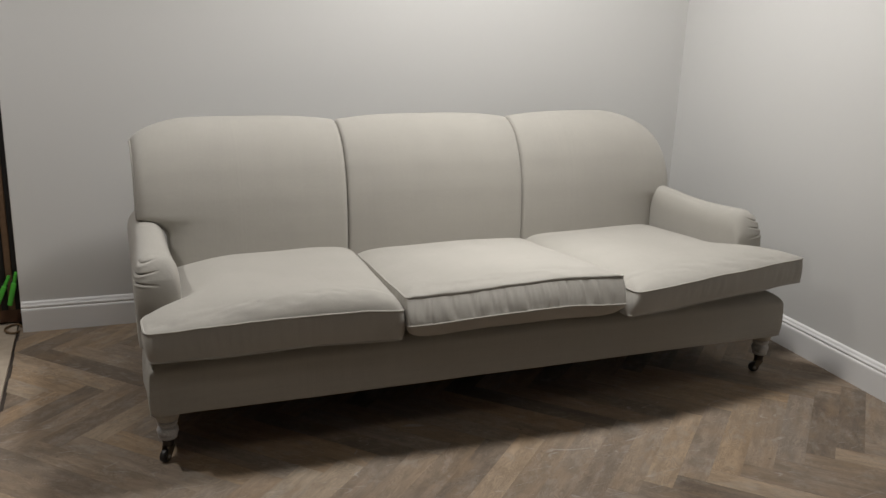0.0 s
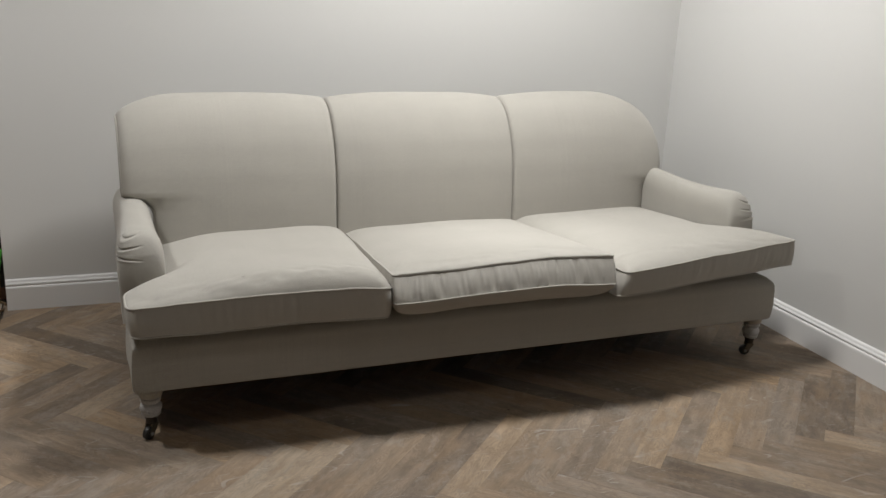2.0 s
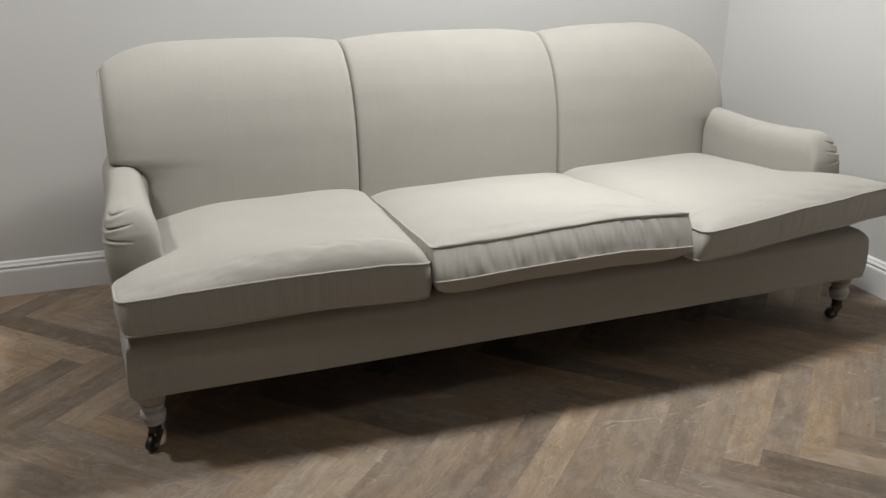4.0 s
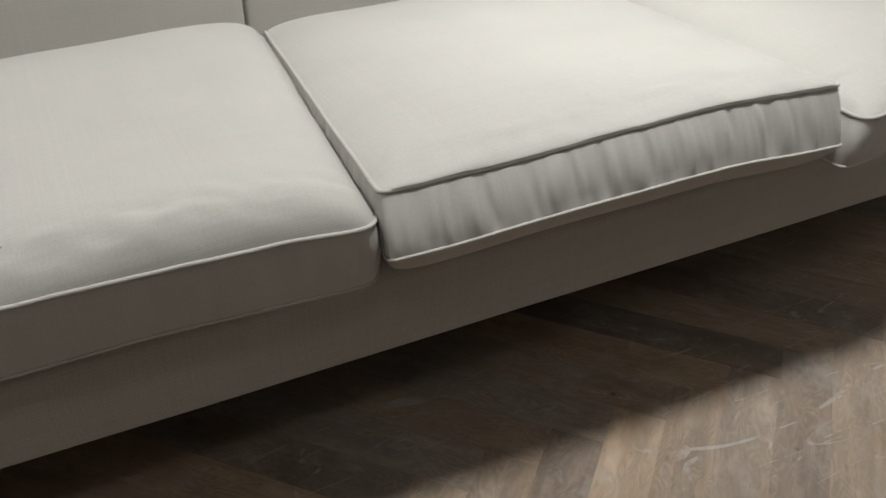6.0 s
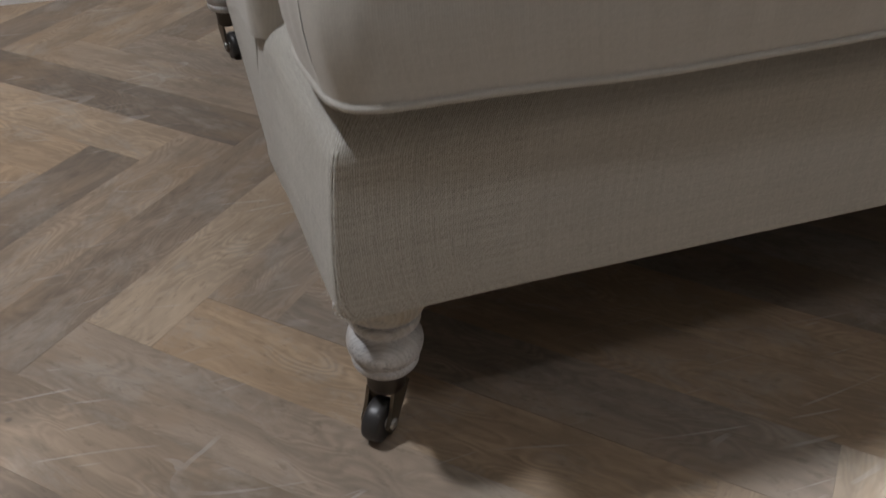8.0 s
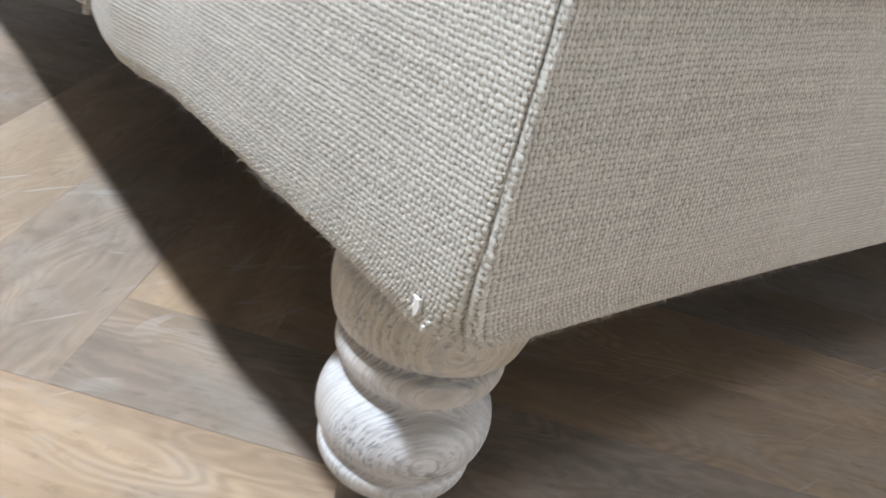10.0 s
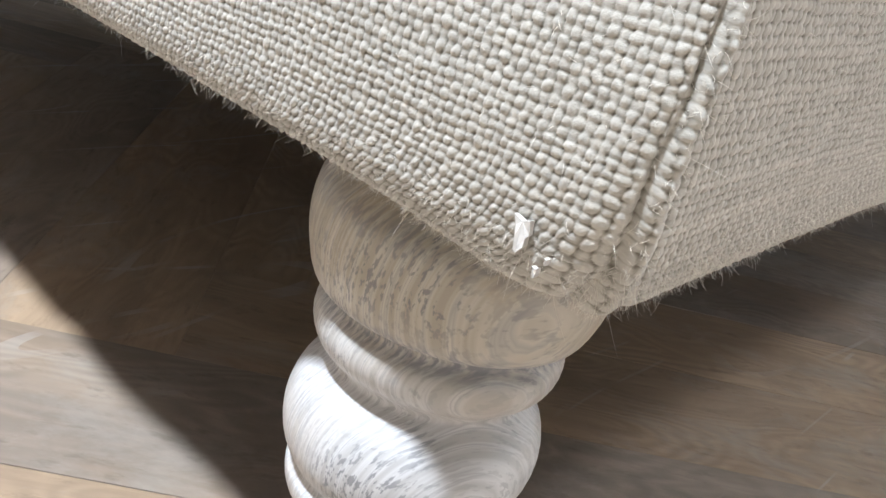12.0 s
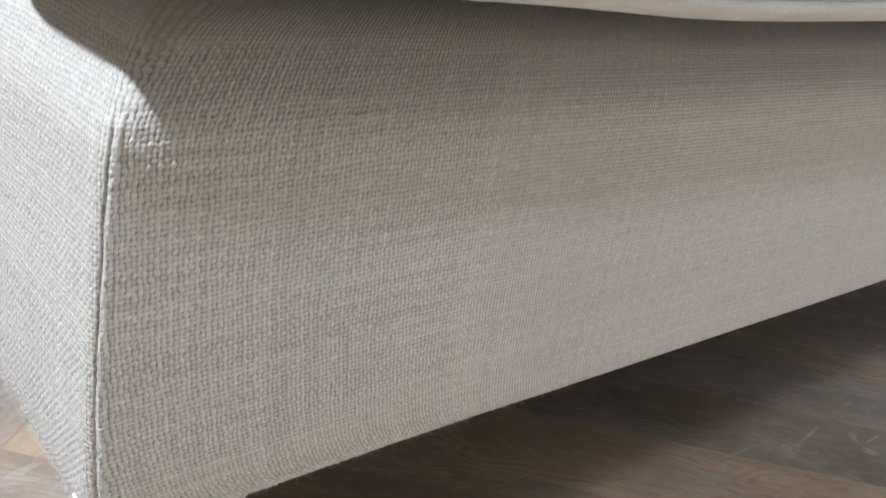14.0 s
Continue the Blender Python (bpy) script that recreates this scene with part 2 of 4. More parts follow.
    fleck, _ = noise_node(nt, mapping(nt, sw.outputs[0], (55, 150, 150)), 1.0, 4.0, 0.65)
    c = mix_colour(nt, math_node(nt, "MULTIPLY", ramp(nt, fleck, [(0.58, (0, 0, 0)), (0.70, (1, 1, 1))]), 0.42), c, mix_colour(nt, 1.0, tone, (0.42, 0.40, 0.38), "MULTIPLY"))
    vo = nt.nodes.new("ShaderNodeTexVoronoi")
    vo.inputs["Scale"].default_value = 7.0
    nt.links.new(v, vo.inputs["Vector"])
    knot = ramp(nt, vo.outputs["Distance"], [(0.0, (1, 1, 1)), (0.022, (1, 1, 1)), (0.034, (0, 0, 0))])
    c = mix_colour(nt, math_node(nt, "MULTIPLY", knot, 0.6), c, (0.05, 0.04, 0.032))
    # pale scuffs, thin scratches and plaster dust across the boards
    pos = isl.outputs["Position"]
    dust, _ = noise_node(nt, pos, 2.3, 5.0, 0.65)
    s1, _ = noise_node(nt, mapping(nt, pos, (9, 55, 1)), 1.0, 5.0, 0.7)
    s2, _ = noise_node(nt, mapping(nt, pos, (60, 12, 1)), 1.0, 5.0, 0.7)
    sc = math_node(nt, "MAXIMUM", ramp(nt, s1, [(0.70, (0, 0, 0)), (0.80, (0.45, 0.45, 0.45))]), ramp(nt, s2, [(0.72, (0, 0, 0)), (0.82, (0.45, 0.45, 0.45))]))
    for k, (freq, wide) in enumerate(((2.5, 0.0022), (3.6, 0.0030), (1.8, 0.0016), (5.0, 0.0036))):
        slant = nt.nodes.new("ShaderNodeMapping")
        slant.inputs["Rotation"].default_value = (0, 0, (0.5, 1.9, -0.4, 1.1)[k])
        slant.inputs["Scale"].default_value = (0.35, 1.9, 1)
        nt.links.new(pos, slant.inputs["Vector"])
        ln, _ = noise_node(nt, slant.outputs[0], freq, 1.2)
        gate, _ = noise_node(nt, pos, 11.0 + 4 * k, 2.0)
        hair = math_node(nt, "LESS_THAN", math_node(nt, "ABSOLUTE", math_node(nt, "SUBTRACT", ln, 0.46 + 0.025 * k)), wide)
        hair = math_node(nt, "MULTIPLY", hair, ramp(nt, gate, [(0.51, (0, 0, 0)), (0.62, (0.8, 0.8, 0.8))]))
        sc = math_node(nt, "MAXIMUM", sc, math_node(nt, "MULTIPLY", hair, 0.75))
    sc = math_node(nt, "MULTIPLY", sc, ramp(nt, dust, [(0.36, (0, 0, 0)), (0.58, (1, 1, 1))]))
    c = mix_colour(nt, math_node(nt, "MULTIPLY", sc, 0.7), c, (0.46, 0.44, 0.41))
    c = mix_colour(nt, math_node(nt, "MULTIPLY", ramp(nt, dust, [(0.35, (0, 0, 0)), (0.70, (1, 1, 1))]), 0.22), c, (0.29, 0.27, 0.245))
    nt.links.new(c, bs.inputs["Base Color"])
    nt.links.new(math_node(nt, "MULTIPLY_ADD", g1, 0.25, 0.48), bs.inputs["Roughness"])
    bs.inputs["Specular IOR Level"].default_value = 0.14
    h = math_node(nt, "ADD", math_node(nt, "MULTIPLY", g1, 0.6), math_node(nt, "MULTIPLY", g2, 0.4))
    nt.links.new(bump(nt, h, 0.4, 0.0012), bs.inputs["Normal"])
    return mat


def limed_wood_material():
    mat, nt, bs = material("limed_wood")
    tc = nt.nodes.new("ShaderNodeTexCoord")
    v = tc.outputs["Object"]
    rot = nt.nodes.new("ShaderNodeMapping")
    rot.inputs["Rotation"].default_value = (radians(7), radians(9), radians(160))
    nt.links.new(v, rot.inputs["Vector"])
    _, wob = noise_node(nt, rot.outputs[0], 45, 1.0)
    mv = nt.nodes.new("ShaderNodeVectorMath")
    mv.operation = "MULTIPLY_ADD"
    nt.links.new(wob, mv.inputs[0])
    mv.inputs[1].default_value = (0.0022, 0.0022, 0.0022)
    nt.links.new(rot.outputs[0], mv.inputs[2])
    # growth layers cut by the turning: near-flat sheets through the leg
    lay, _ = noise_node(nt, mapping(nt, mv.outputs[0], (900, 16, 9)), 1.0, 2.0, 0.5)
    dash, _ = noise_node(nt, mapping(nt, mv.outputs[0], (1500, 160, 420)), 1.0, 2.0, 0.6)
    where, _ = noise_node(nt, v, 55, 2.0)
    sep = nt.nodes.new("ShaderNodeSeparateXYZ")
    nt.links.new(v, sep.inputs[0])
    high = ramp(nt, math_node(nt, "MULTIPLY", sep.outputs[2], 5.0), [(0.56, (0, 0, 0)), (0.66, (1, 1, 1))])
    pale = mix_colour(nt, high, (0.60, 0.595, 0.59), (0.50, 0.465, 0.395))
    deep = mix_colour(nt, high, (0.43, 0.42, 0.41), (0.36, 0.32, 0.255))
    c = mix_colour(nt, ramp(nt, lay, [(0.40, (0, 0, 0)), (0.60, (1, 1, 1))]), deep, pale)
    tan = ramp(nt, where, [(0.52, (0, 0, 0)), (0.66, (1, 1, 1))])
    c = mix_colour(nt, math_node(nt, "MULTIPLY", tan, math_node(nt, "MULTIPLY_ADD", high, 0.30, 0.15)), c, (0.45, 0.35, 0.23))
    line = math_node(nt, "MULTIPLY", ramp(nt, lay, [(0.55, (0, 0, 0)), (0.61, (1, 1, 1)), (0.67, (0, 0, 0))]), 0.5)
    c = mix_colour(nt, line, c, (0.21, 0.205, 0.21))
    # grey bands round the cove and the upper shoulder, broken into streaks
    ring_band = math_node(nt, "MULTIPLY", sep.outputs[2], 5.0)
    ring_band = ramp(nt, ring_band, [(0.598, (0, 0, 0)), (0.612, (1, 1, 1)), (0.630, (1, 1, 1)), (0.644, (0, 0, 0)), (0.715, (0, 0, 0)), (0.735, (0.7, 0.7, 0.7)), (0.755, (0, 0, 0))])
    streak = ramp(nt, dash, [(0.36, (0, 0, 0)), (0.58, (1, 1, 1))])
    c = mix_colour(nt, math_node(nt, "MULTIPLY", math_node(nt, "MULTIPLY", ring_band, streak), 0.85), c, (0.17, 0.175, 0.195))
    some = ramp(nt, where, [(0.34, (1, 1, 1)), (0.52, (0.25, 0.25, 0.25))])
    c = mix_colour(nt, math_node(nt, "MULTIPLY", math_node(nt, "MULTIPLY", ramp(nt, dash, [(0.52, (0, 0, 0)), (0.60, (1, 1, 1))]), some), 0.75), c, (0.16, 0.16, 0.17))
    nt.links.new(c, bs.inputs["Base Color"])
    bs.inputs["Roughness"].default_value = 0.38
    nt.links.new(bump(nt, dash, 0.25, 0.0003), bs.inputs["Normal"])
    return mat


def metal_material(name, col, rough):
    mat, nt, bs = material(name)
    tc = nt.nodes.new("ShaderNodeTexCoord")
    f, _ = noise_node(nt, tc.outputs["Object"], 160, 4.0)
    nt.links.new(mix_colour(nt, f, tuple(c * 0.5 for c in col), col), bs.inputs["Base Color"])
    bs.inputs["Metallic"].default_value = 1.0
    nt.links.new(math_node(nt, "MULTIPLY_ADD", f, 0.3, rough - 0.1), bs.inputs["Roughness"])
    return mat


def plain_material(name, col, rough, scale=60, spread=0.3, depth=0.0004):
    mat, nt, bs = material(name)
    tc = nt.nodes.new("ShaderNodeTexCoord")
    f, _ = noise_node(nt, tc.outputs["Object"], scale, 5.0)
    nt.links.new(mix_colour(nt, f, tuple(c * (1 - spread) for c in col), tuple(min(1, c * (1 + spread)) for c in col)), bs.inputs["Base Color"])
    bs.inputs["Roughness"].default_value = rough
    nt.links.new(bump(nt, f, 0.4, depth), bs.inputs["Normal"])
    return mat


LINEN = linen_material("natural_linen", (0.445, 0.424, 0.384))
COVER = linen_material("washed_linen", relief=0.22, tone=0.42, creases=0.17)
# for unseen walls, kept dark so that little light bounces back to the sofa
SHADE = paint_material("dark_unseen_wall_paint", (0.12, 0.118, 0.112), 0.7)
WALL = paint_material("grey_wall_paint", (0.66, 0.655, 0.635), 0.55)
CEILING = paint_material("ceiling_paint", (0.7, 0.69, 0.675), 0.8)
TRIM = paint_material("white_gloss_paint", (0.79, 0.785, 0.775), 0.32, 300, 0.0002, 0.03)
OAK = oak_material()
LIMED = limed_wood_material()
BRASS = metal_material("aged_brass", (0.24, 0.205, 0.16), 0.40)
STEEL = metal_material("dull_steel", (0.55, 0.54, 0.52), 0.35)
IRON = metal_material("dark_ferrule", (0.13, 0.115, 0.10), 0.45)
RUBBER = plain_material("black_wheel", (0.03, 0.028, 0.027), 0.4)
SUBFLOOR = plain_material("dusty_chipboard", (0.42, 0.35, 0.27), 0.85, 25, 0.25)
GROUT = plain_material("dark_underlay", (0.07, 0.055, 0.045), 0.9)
DARKWOOD = plain_material("dark_stained_wood", (0.12, 0.058, 0.03), 0.45, 30, 0.35)
BLACK = plain_material("black_underside_and_slots", (0.012, 0.010, 0.010), 0.7)
GREEN = plain_material("bright_green_plastic", (0.10, 0.55, 0.06), 0.35, 40, 0.15)
FIBRE = plain_material("pale_fibre", (0.62, 0.59, 0.52), 0.7)
LINT = plain_material("grey_lint", (0.13, 0.125, 0.115), 0.9)
FLAKE = plain_material("white_filler", (0.60, 0.58, 0.55), 0.7, 800, 0.1)
CABLE = plain_material("brown_cable", (0.16, 0.10, 0.05), 0.6)

# ---- room ----
TURN = -1.34
CORNER = Vector((2.380, 1.112, 0))
ROOM = pose(CORNER.x, CORNER.y, 0, 0, 0, TURN)  # x along the back wall, y towards it
WALL_END = -2.760
FRONT = -6.0


def room_box(name, x0, x1, y0, y1, z0, z1, mat, bevel=0.0, label="", category="", kind="structure"):
    ob = part(name, box_bm(x0, x1, y0, y1, z0, z1, bevel), mat, smooth=False)
    ob.matrix_world = ROOM
    return tagged(ob, label, category, "", kind)


room_box("wall_north", WALL_END, 0.15, 0.0, 0.15, 0, CEIL, WALL, 0.003, "plain light grey painted wall behind the sofa", "wall")
room_box("wall_east", 0.0, 0.15, FRONT, 0.01, 0, CEIL, WALL, 0.0, "plain light grey painted wall beside the sofa", "wall")
# closing walls out of view, darkened to hold down bounced light
room_box("wall_south", -6.0, 0.15, FRONT - 0.15, FRONT - 0.003, 0, CEIL, SHADE, 0.0, "plain dark unseen wall added to close the room", "wall")
room_box("wall_west", -6.15, -6.003, FRONT - 0.15, 1.6, 0, CEIL, SHADE, 0.0, "plain dark unseen wall added to close the room", "wall")
room_box("wall_far", -6.0, WALL_END - 0.004, 1.45, 1.6, 0, CEIL, SHADE, 0.0, "plain dark unseen wall added beyond the opening", "wall")
room_box("ceiling", -6.15, 0.15, FRONT - 0.15, 1.6, CEIL, CEIL + 0.15, CEILING, 0.0, "plain white ceiling", "ceiling")


def baseboard_profile():
    return [(d, 1.05 * z) for d, z in ((0, 0), (0.018, 0), (0.018, 0.078), (0.0165, 0.083), (0.0125, 0.086), (0.0125, 0.0885), (0.0145, 0.0905), (0.0145, 0.0945), (0.010, 0.100), (0.008, 0.1055), (0.004, 0.109), (0, 0.110))]


def baseboard(x0, x1, along_x, label):
    prof = baseboard_profile()
    V, F = [], []
    for t in (x0, x1):
        for d, z in prof:
            V.append((t, -d - 0.001, z) if along_x else (-d - 0.001, t, z))
    n = len(prof)
    F = [(j, (j + 1) % n, n + (j + 1) % n, n + j) for j in range(n)] + [tuple(range(n)), tuple(range(n, 2 * n))[::-1]]
    bm = bmesh.new()
    vs = [bm.verts.new(v) for v in V]
    for f in F:
        bm.faces.new([vs[i] for i in f])
    ob = part("baseboard", bm, TRIM, smooth=False)
    ob.matrix_world = ROOM
    return tagged(ob, label, "baseboard", "", "structure")


baseboard(WALL_END + 0.002, -0.020, True, "white moulded skirting board along the back wall")
baseboard(FRONT, -0.001, False, "white moulded skirting board along the side wall")

# ---- sofa ----
W = 2.10
H = 0.160


def lathe(profile, segs=48):
    V, F = [], []
    for r, z in profile:
        for k in range(segs):
            a = 2 * math.pi * k / segs
            V.append((r * math.cos(a), r * math.sin(a), z))
    n = len(profile)
    F = grid_faces(n, segs, True)
    F += [tuple(range(segs))[::-1], tuple((n - 1) * segs + j for j in range(segs))]
    return V, F


def bezier_profile(pts, steps=5):
    """Catmull-Rom through radius and height pairs."""
    P = [np.array(p) for p in pts]
    P = [2 * P[0] - P[1]] + P + [2 * P[-1] - P[-2]]
    out = []
    for i in range(1, len(P) - 2):
        a, b, c, d = P[i - 1:i + 3]
        for k in range(steps):
            t = k / steps
            out.append(0.5 * (2 * b + (c - a) * t + (2 * a - 5 * b + 4 * c - d) * t * t + (3 * b - a - 3 * c + d) * t ** 3))
    out.append(P[-2])
    return [(max(p[0], 0.001), p[1]) for p in out]


sofa = thing("sofa", 0, 0, 0, 0, "three-seat roll-arm sofa in natural beige linen on castors", "sofa")


def base_ring(inset, corner=0.006):
    """Rounded rectangle in plan, from the middle of the back round to the front-left corner and on; closely sampled at that corner."""
    x0, x1, y0, y1 = inset, W - inset, inset, 0.90 - inset
    r = corner + inset * 0.2
    pts = []

    def side(ax, ay, bx, by, stops):
        for t in stops:
            pts.append((ax + (bx - ax) * t, ay + (by - ay) * t))

    def bend(cx, cy, a0, n):
        for k in range(n):
            a = radians(a0 + 90 * k / n)
            pts.append((cx + r * math.cos(a), cy + r * math.sin(a)))

    even = list(np.linspace(0, 1, 70, endpoint=False))
    # left side, back to front: sparse, then fine near the corner
    side(x0, y1 - r, x0, y0 + r, list(np.linspace(0, 0.80, 40, endpoint=False)) + list(np.linspace(0.80, 1, 630, endpoint=False)))
    bend(x0 + r, y0 + r, 180, 56)
    side(x0 + r, y0, x1 - r, y0, list(np.linspace(0, 0.095, 700, endpoint=False)) + list(np.linspace(0.095, 1, 120, endpoint=False)))
    bend(x1 - r, y0 + r, -90, 8)
    side(x1, y0 + r, x1, y1 - r, even[::2])
    bend(x1 - r, y1 - r, 0, 6)
    side(x1 - r, y1, x0 + r, y1, even[::2])
    bend(x0 + r, y1 - r, 90, 6)
    pts = np.array(pts)
    pts[:, 0] += (0.5 * W - pts[:, 0]) / (0.5 * W) * 0.034 * np.clip((pts[:, 1] - 0.25) / 0.6, 0, 1)
    return pts


def ripple(a, b, seed):
    """Smooth unevenness in about -1..1 for arrays."""
    rnd = np.random.RandomState(seed)
    out = 0
    for k in range(6):
        f, g, p = rnd.uniform(-1, 1, 3)
        w = 1.0 + 0.6 * k
        out = out + np.sin(w * (f * a + g * b) + 9 * p) / (1 + 0.35 * k)
    return out / 2.6


def sofa_base():
    prof = [(0.045, H - 0.002), (0.02, H - 0.004), (0.010, H - 0.0038), (0.0045, H - 0.0030), (0.0018, H - 0.0012), (0.0006, H + 0.0010)]
    zs = np.linspace(H + 0.0035, 0.272, 380)
    prof += [(-0.003 * math.sin(math.pi * (z - zs[0]) / (zs[-1] - zs[0])), z) for z in zs]
    prof += [(0.0002, 0.2745), (0.001, 0.279), (0.0025, 0.2835), (0.005, 0.288), (0.0085, 0.2925), (0.012, 0.296), (0.0165, 0.300), (0.022, 0.3035), (0.04, 0.311), (0.08, 0.320), (0.16, 0.323)]
    # more rows where the profile bends
    P0 = np.array(prof)
    L0 = arc_lengths(P0)
    fine = np.concatenate([np.linspace(0, L0[2], 4, endpoint=False), np.arange(L0[2], L0[-4], 0.00030), np.linspace(L0[-4], L0[-1], 12)])
    P0 = np.stack([np.interp(fine, L0, P0[:, k]) for k in (0, 1)], 1)
    ref = base_ring(0.0)
    m = len(ref)
    L = arc_lengths(np.concatenate([ref, ref[:1]]))
    i_corner = 40 + 630 + 28
    L = L - L[i_corner]
    n = len(P0)
    rings = np.empty((n, m + 1, 3))
    for i in range(n):
        q = base_ring(P0[i, 0], 0.006 + 0.008 * math.exp(-max(0.0, P0[i, 1] - H) / 0.010))
        rings[i, :m, :2], rings[i, :, 2] = q, P0[i, 1]
        rings[i, m, :2] = q[0]
    U = np.broadcast_to(L[None, :], (n, m + 1))
    V = np.broadcast_to(fine[:, None], (n, m + 1))
    # soft unevenness of the padding, and the corner of the cloth pulled down over the leg
    du = np.gradient(rings, axis=1)
    dv = np.gradient(rings, axis=0)
    N = np.cross(du, dv)
    N /= np.maximum(np.linalg.norm(N, axis=2, keepdims=True), 1e-12)
    rows = np.clip((rings[:, :, 2] - H) / 0.02, 0, 1) * np.clip((0.31 - rings[:, :, 2]) / 0.02, 0, 1)
    soft = 0.0011 * ripple(U * 9, V * 22, 3) * rows
    low = np.clip(1 - (rings[:, :, 2] - H + 0.006) / 0.03, 0, 1)
    rings[:, :, 2] += low * (0.0012 * ripple(U * 11, U * 0, 8) + 0.0016 * np.exp(-((U - 0.11) / 0.07) ** 2) - 0.0024 * np.exp(-(U / 0.025) ** 2))
    tuck = 0.0014 * np.clip(1 - (rings[:, :, 2] - H) / 0.015, 0, 1) ** 2 * np.exp(-(U / 0.024) ** 2)
    rings[:, :, 0] += tuck
    rings[:, :, 1] += tuck
    # warp and weft
    wu = U + 0.08 * V + 0.00042 * ripple(U * 200, V * 200, 11) + 0.00030 * ripple(U * 900, V * 900, 12)
    wv = V - 0.05 * U + 0.00042 * ripple(U * 200, V * 200, 13) + 0.00030 * ripple(U * 900, V * 900, 14)
    a, b = wu / PITCH, wv / PITCH
    ia, ib = np.floor(a), np.floor(b)
    thick_a = 0.5 + 0.24 * np.sin(ia * 12.9898 + 4) * np.sin(ia * 3.1)
    thick_b = 0.5 + 0.13 * np.sin(ib * 7.233 + 1) * np.sin(ib * 5.7)
    pa = np.maximum(0, 1 - 4.8 * (a - ia - 0.5) ** 2) ** 0.4
    pb = np.maximum(0, 1 - 5.2 * (b - ib - 0.5) ** 2) ** 0.4
    ca, cb = np.cos(np.pi * (b - 0.5 + ia)), np.cos(np.pi * (a - 0.5 + ib))
    ca, cb = np.sign(ca) * np.abs(ca) ** 0.65, np.sign(cb) * np.abs(cb) ** 0.75
    ha = 0.16 + 0.46 * ca + (thick_a + 0.04) * pa
    hb = -0.46 * cb + thick_b * pb
    h = np.maximum(np.maximum(ha, hb), 0.10) + 0.10 * ripple(U * 3300, V * 3300, 21)
    fade = np.clip((0.165 - np.abs(U + 0.01)) / 0.04, 0, 1) * np.clip((V - 0.012) / 0.004, 0, 1) * np.clip((fine[-12] - V) / 0.01, 0, 1)
    # folded corner seam: a ridge with a groove beside it
    su = U - 0.0004 * ripple(V * 160, V * 0, 31)
    tall = np.clip((V - 0.010) / 0.006, 0, 1) * np.clip((0.287 - rings[:, :, 2]) / 0.006, 0, 1)
    seam = ((0.0013 + 0.0004 * ripple(V * 700, V * 90, 33)) * np.exp(-((su - 0.0014) / 0.0010) ** 2) - (0.0011 + 0.0004 * ripple(V * 500, V * 0, 35)) * np.exp(-((su + 0.0003) / 0.00045) ** 2)) * tall
    # the side cloth swells in front of its upright seam and sags there
    sidey = np.where(U < -0.02, rings[:, :, 1], 9.0)
    puff = 0.0042 * np.exp(-((sidey - 0.198) / 0.030) ** 2) - 0.004 * np.exp(-((sidey - 0.237) / 0.009) ** 2)
    rings[:, :, 2] += np.clip(1 - (rings[:, :, 2] - H + 0.006) / 0.05, 0, 1) * (-0.007 * np.exp(-((sidey - 0.205) / 0.028) ** 2) + 0.010 * np.exp(-((sidey - 0.237) / 0.007) ** 2)) * (sidey < 0.6)
    rings += N * (soft + seam + puff * rows + (h - 0.60) * 0.00054 * fade)[:, :, None]
    co = rings.reshape(-1, 3)
    me = bpy.data.meshes.new("base")
    ii, jj = np.meshgrid(np.arange(n - 1), np.arange(m), indexing="ij")
    k = ii * (m + 1) + jj
    quads = np.stack([k, k + 1, k + m + 2, k + m + 1], -1).reshape(-1, 4).astype(np.int32)
    caps = [np.arange(m)[::-1], (n - 1) * (m + 1) + np.arange(m)]
    loops = np.concatenate([quads.ravel(), *caps]).astype(np.int32)
    starts = np.concatenate([np.arange(len(quads)) * 4, [len(quads) * 4, len(quads) * 4 + m]]).astype(np.int32)
    me.vertices.add(len(co))
    me.vertices.foreach_set("co", co.astype(np.float32).ravel())
    me.loops.add(len(loops))
    me.loops.foreach_set("vertex_index", loops)
    me.polygons.add(len(starts))
    me.polygons.foreach_set("loop_start", starts)
    me.update(calc_edges=True)
    me.polygons.foreach_set("use_smooth", np.ones(len(starts), dtype=bool))
    lay = me.uv_layers.new(name="weave")
    uvs = np.stack([U + 5.0, V], -1).reshape(-1, 2).astype(np.float32)
    lay.data.foreach_set("uv", uvs[loops].ravel())
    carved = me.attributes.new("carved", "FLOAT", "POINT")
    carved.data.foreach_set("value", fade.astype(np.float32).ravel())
    # thread height, which drives the shade painted into the gaps
    weave_shade = me.attributes.new("thread", "FLOAT", "POINT")
    weave_shade.data.foreach_set("value", h.astype(np.float32).ravel())
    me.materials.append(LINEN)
    # unseen underside made black to deepen the shade beneath the sofa
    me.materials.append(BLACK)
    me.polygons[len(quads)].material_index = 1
    ob = new("base", me)
    ob.parent = sofa
    ob["label"] = "linen-covered seat rail with frayed corner"
    return ob, rings, N, U, V


base, RAIL_AT, RAIL_OUT, RAIL_U, RAIL_V = sofa_base()

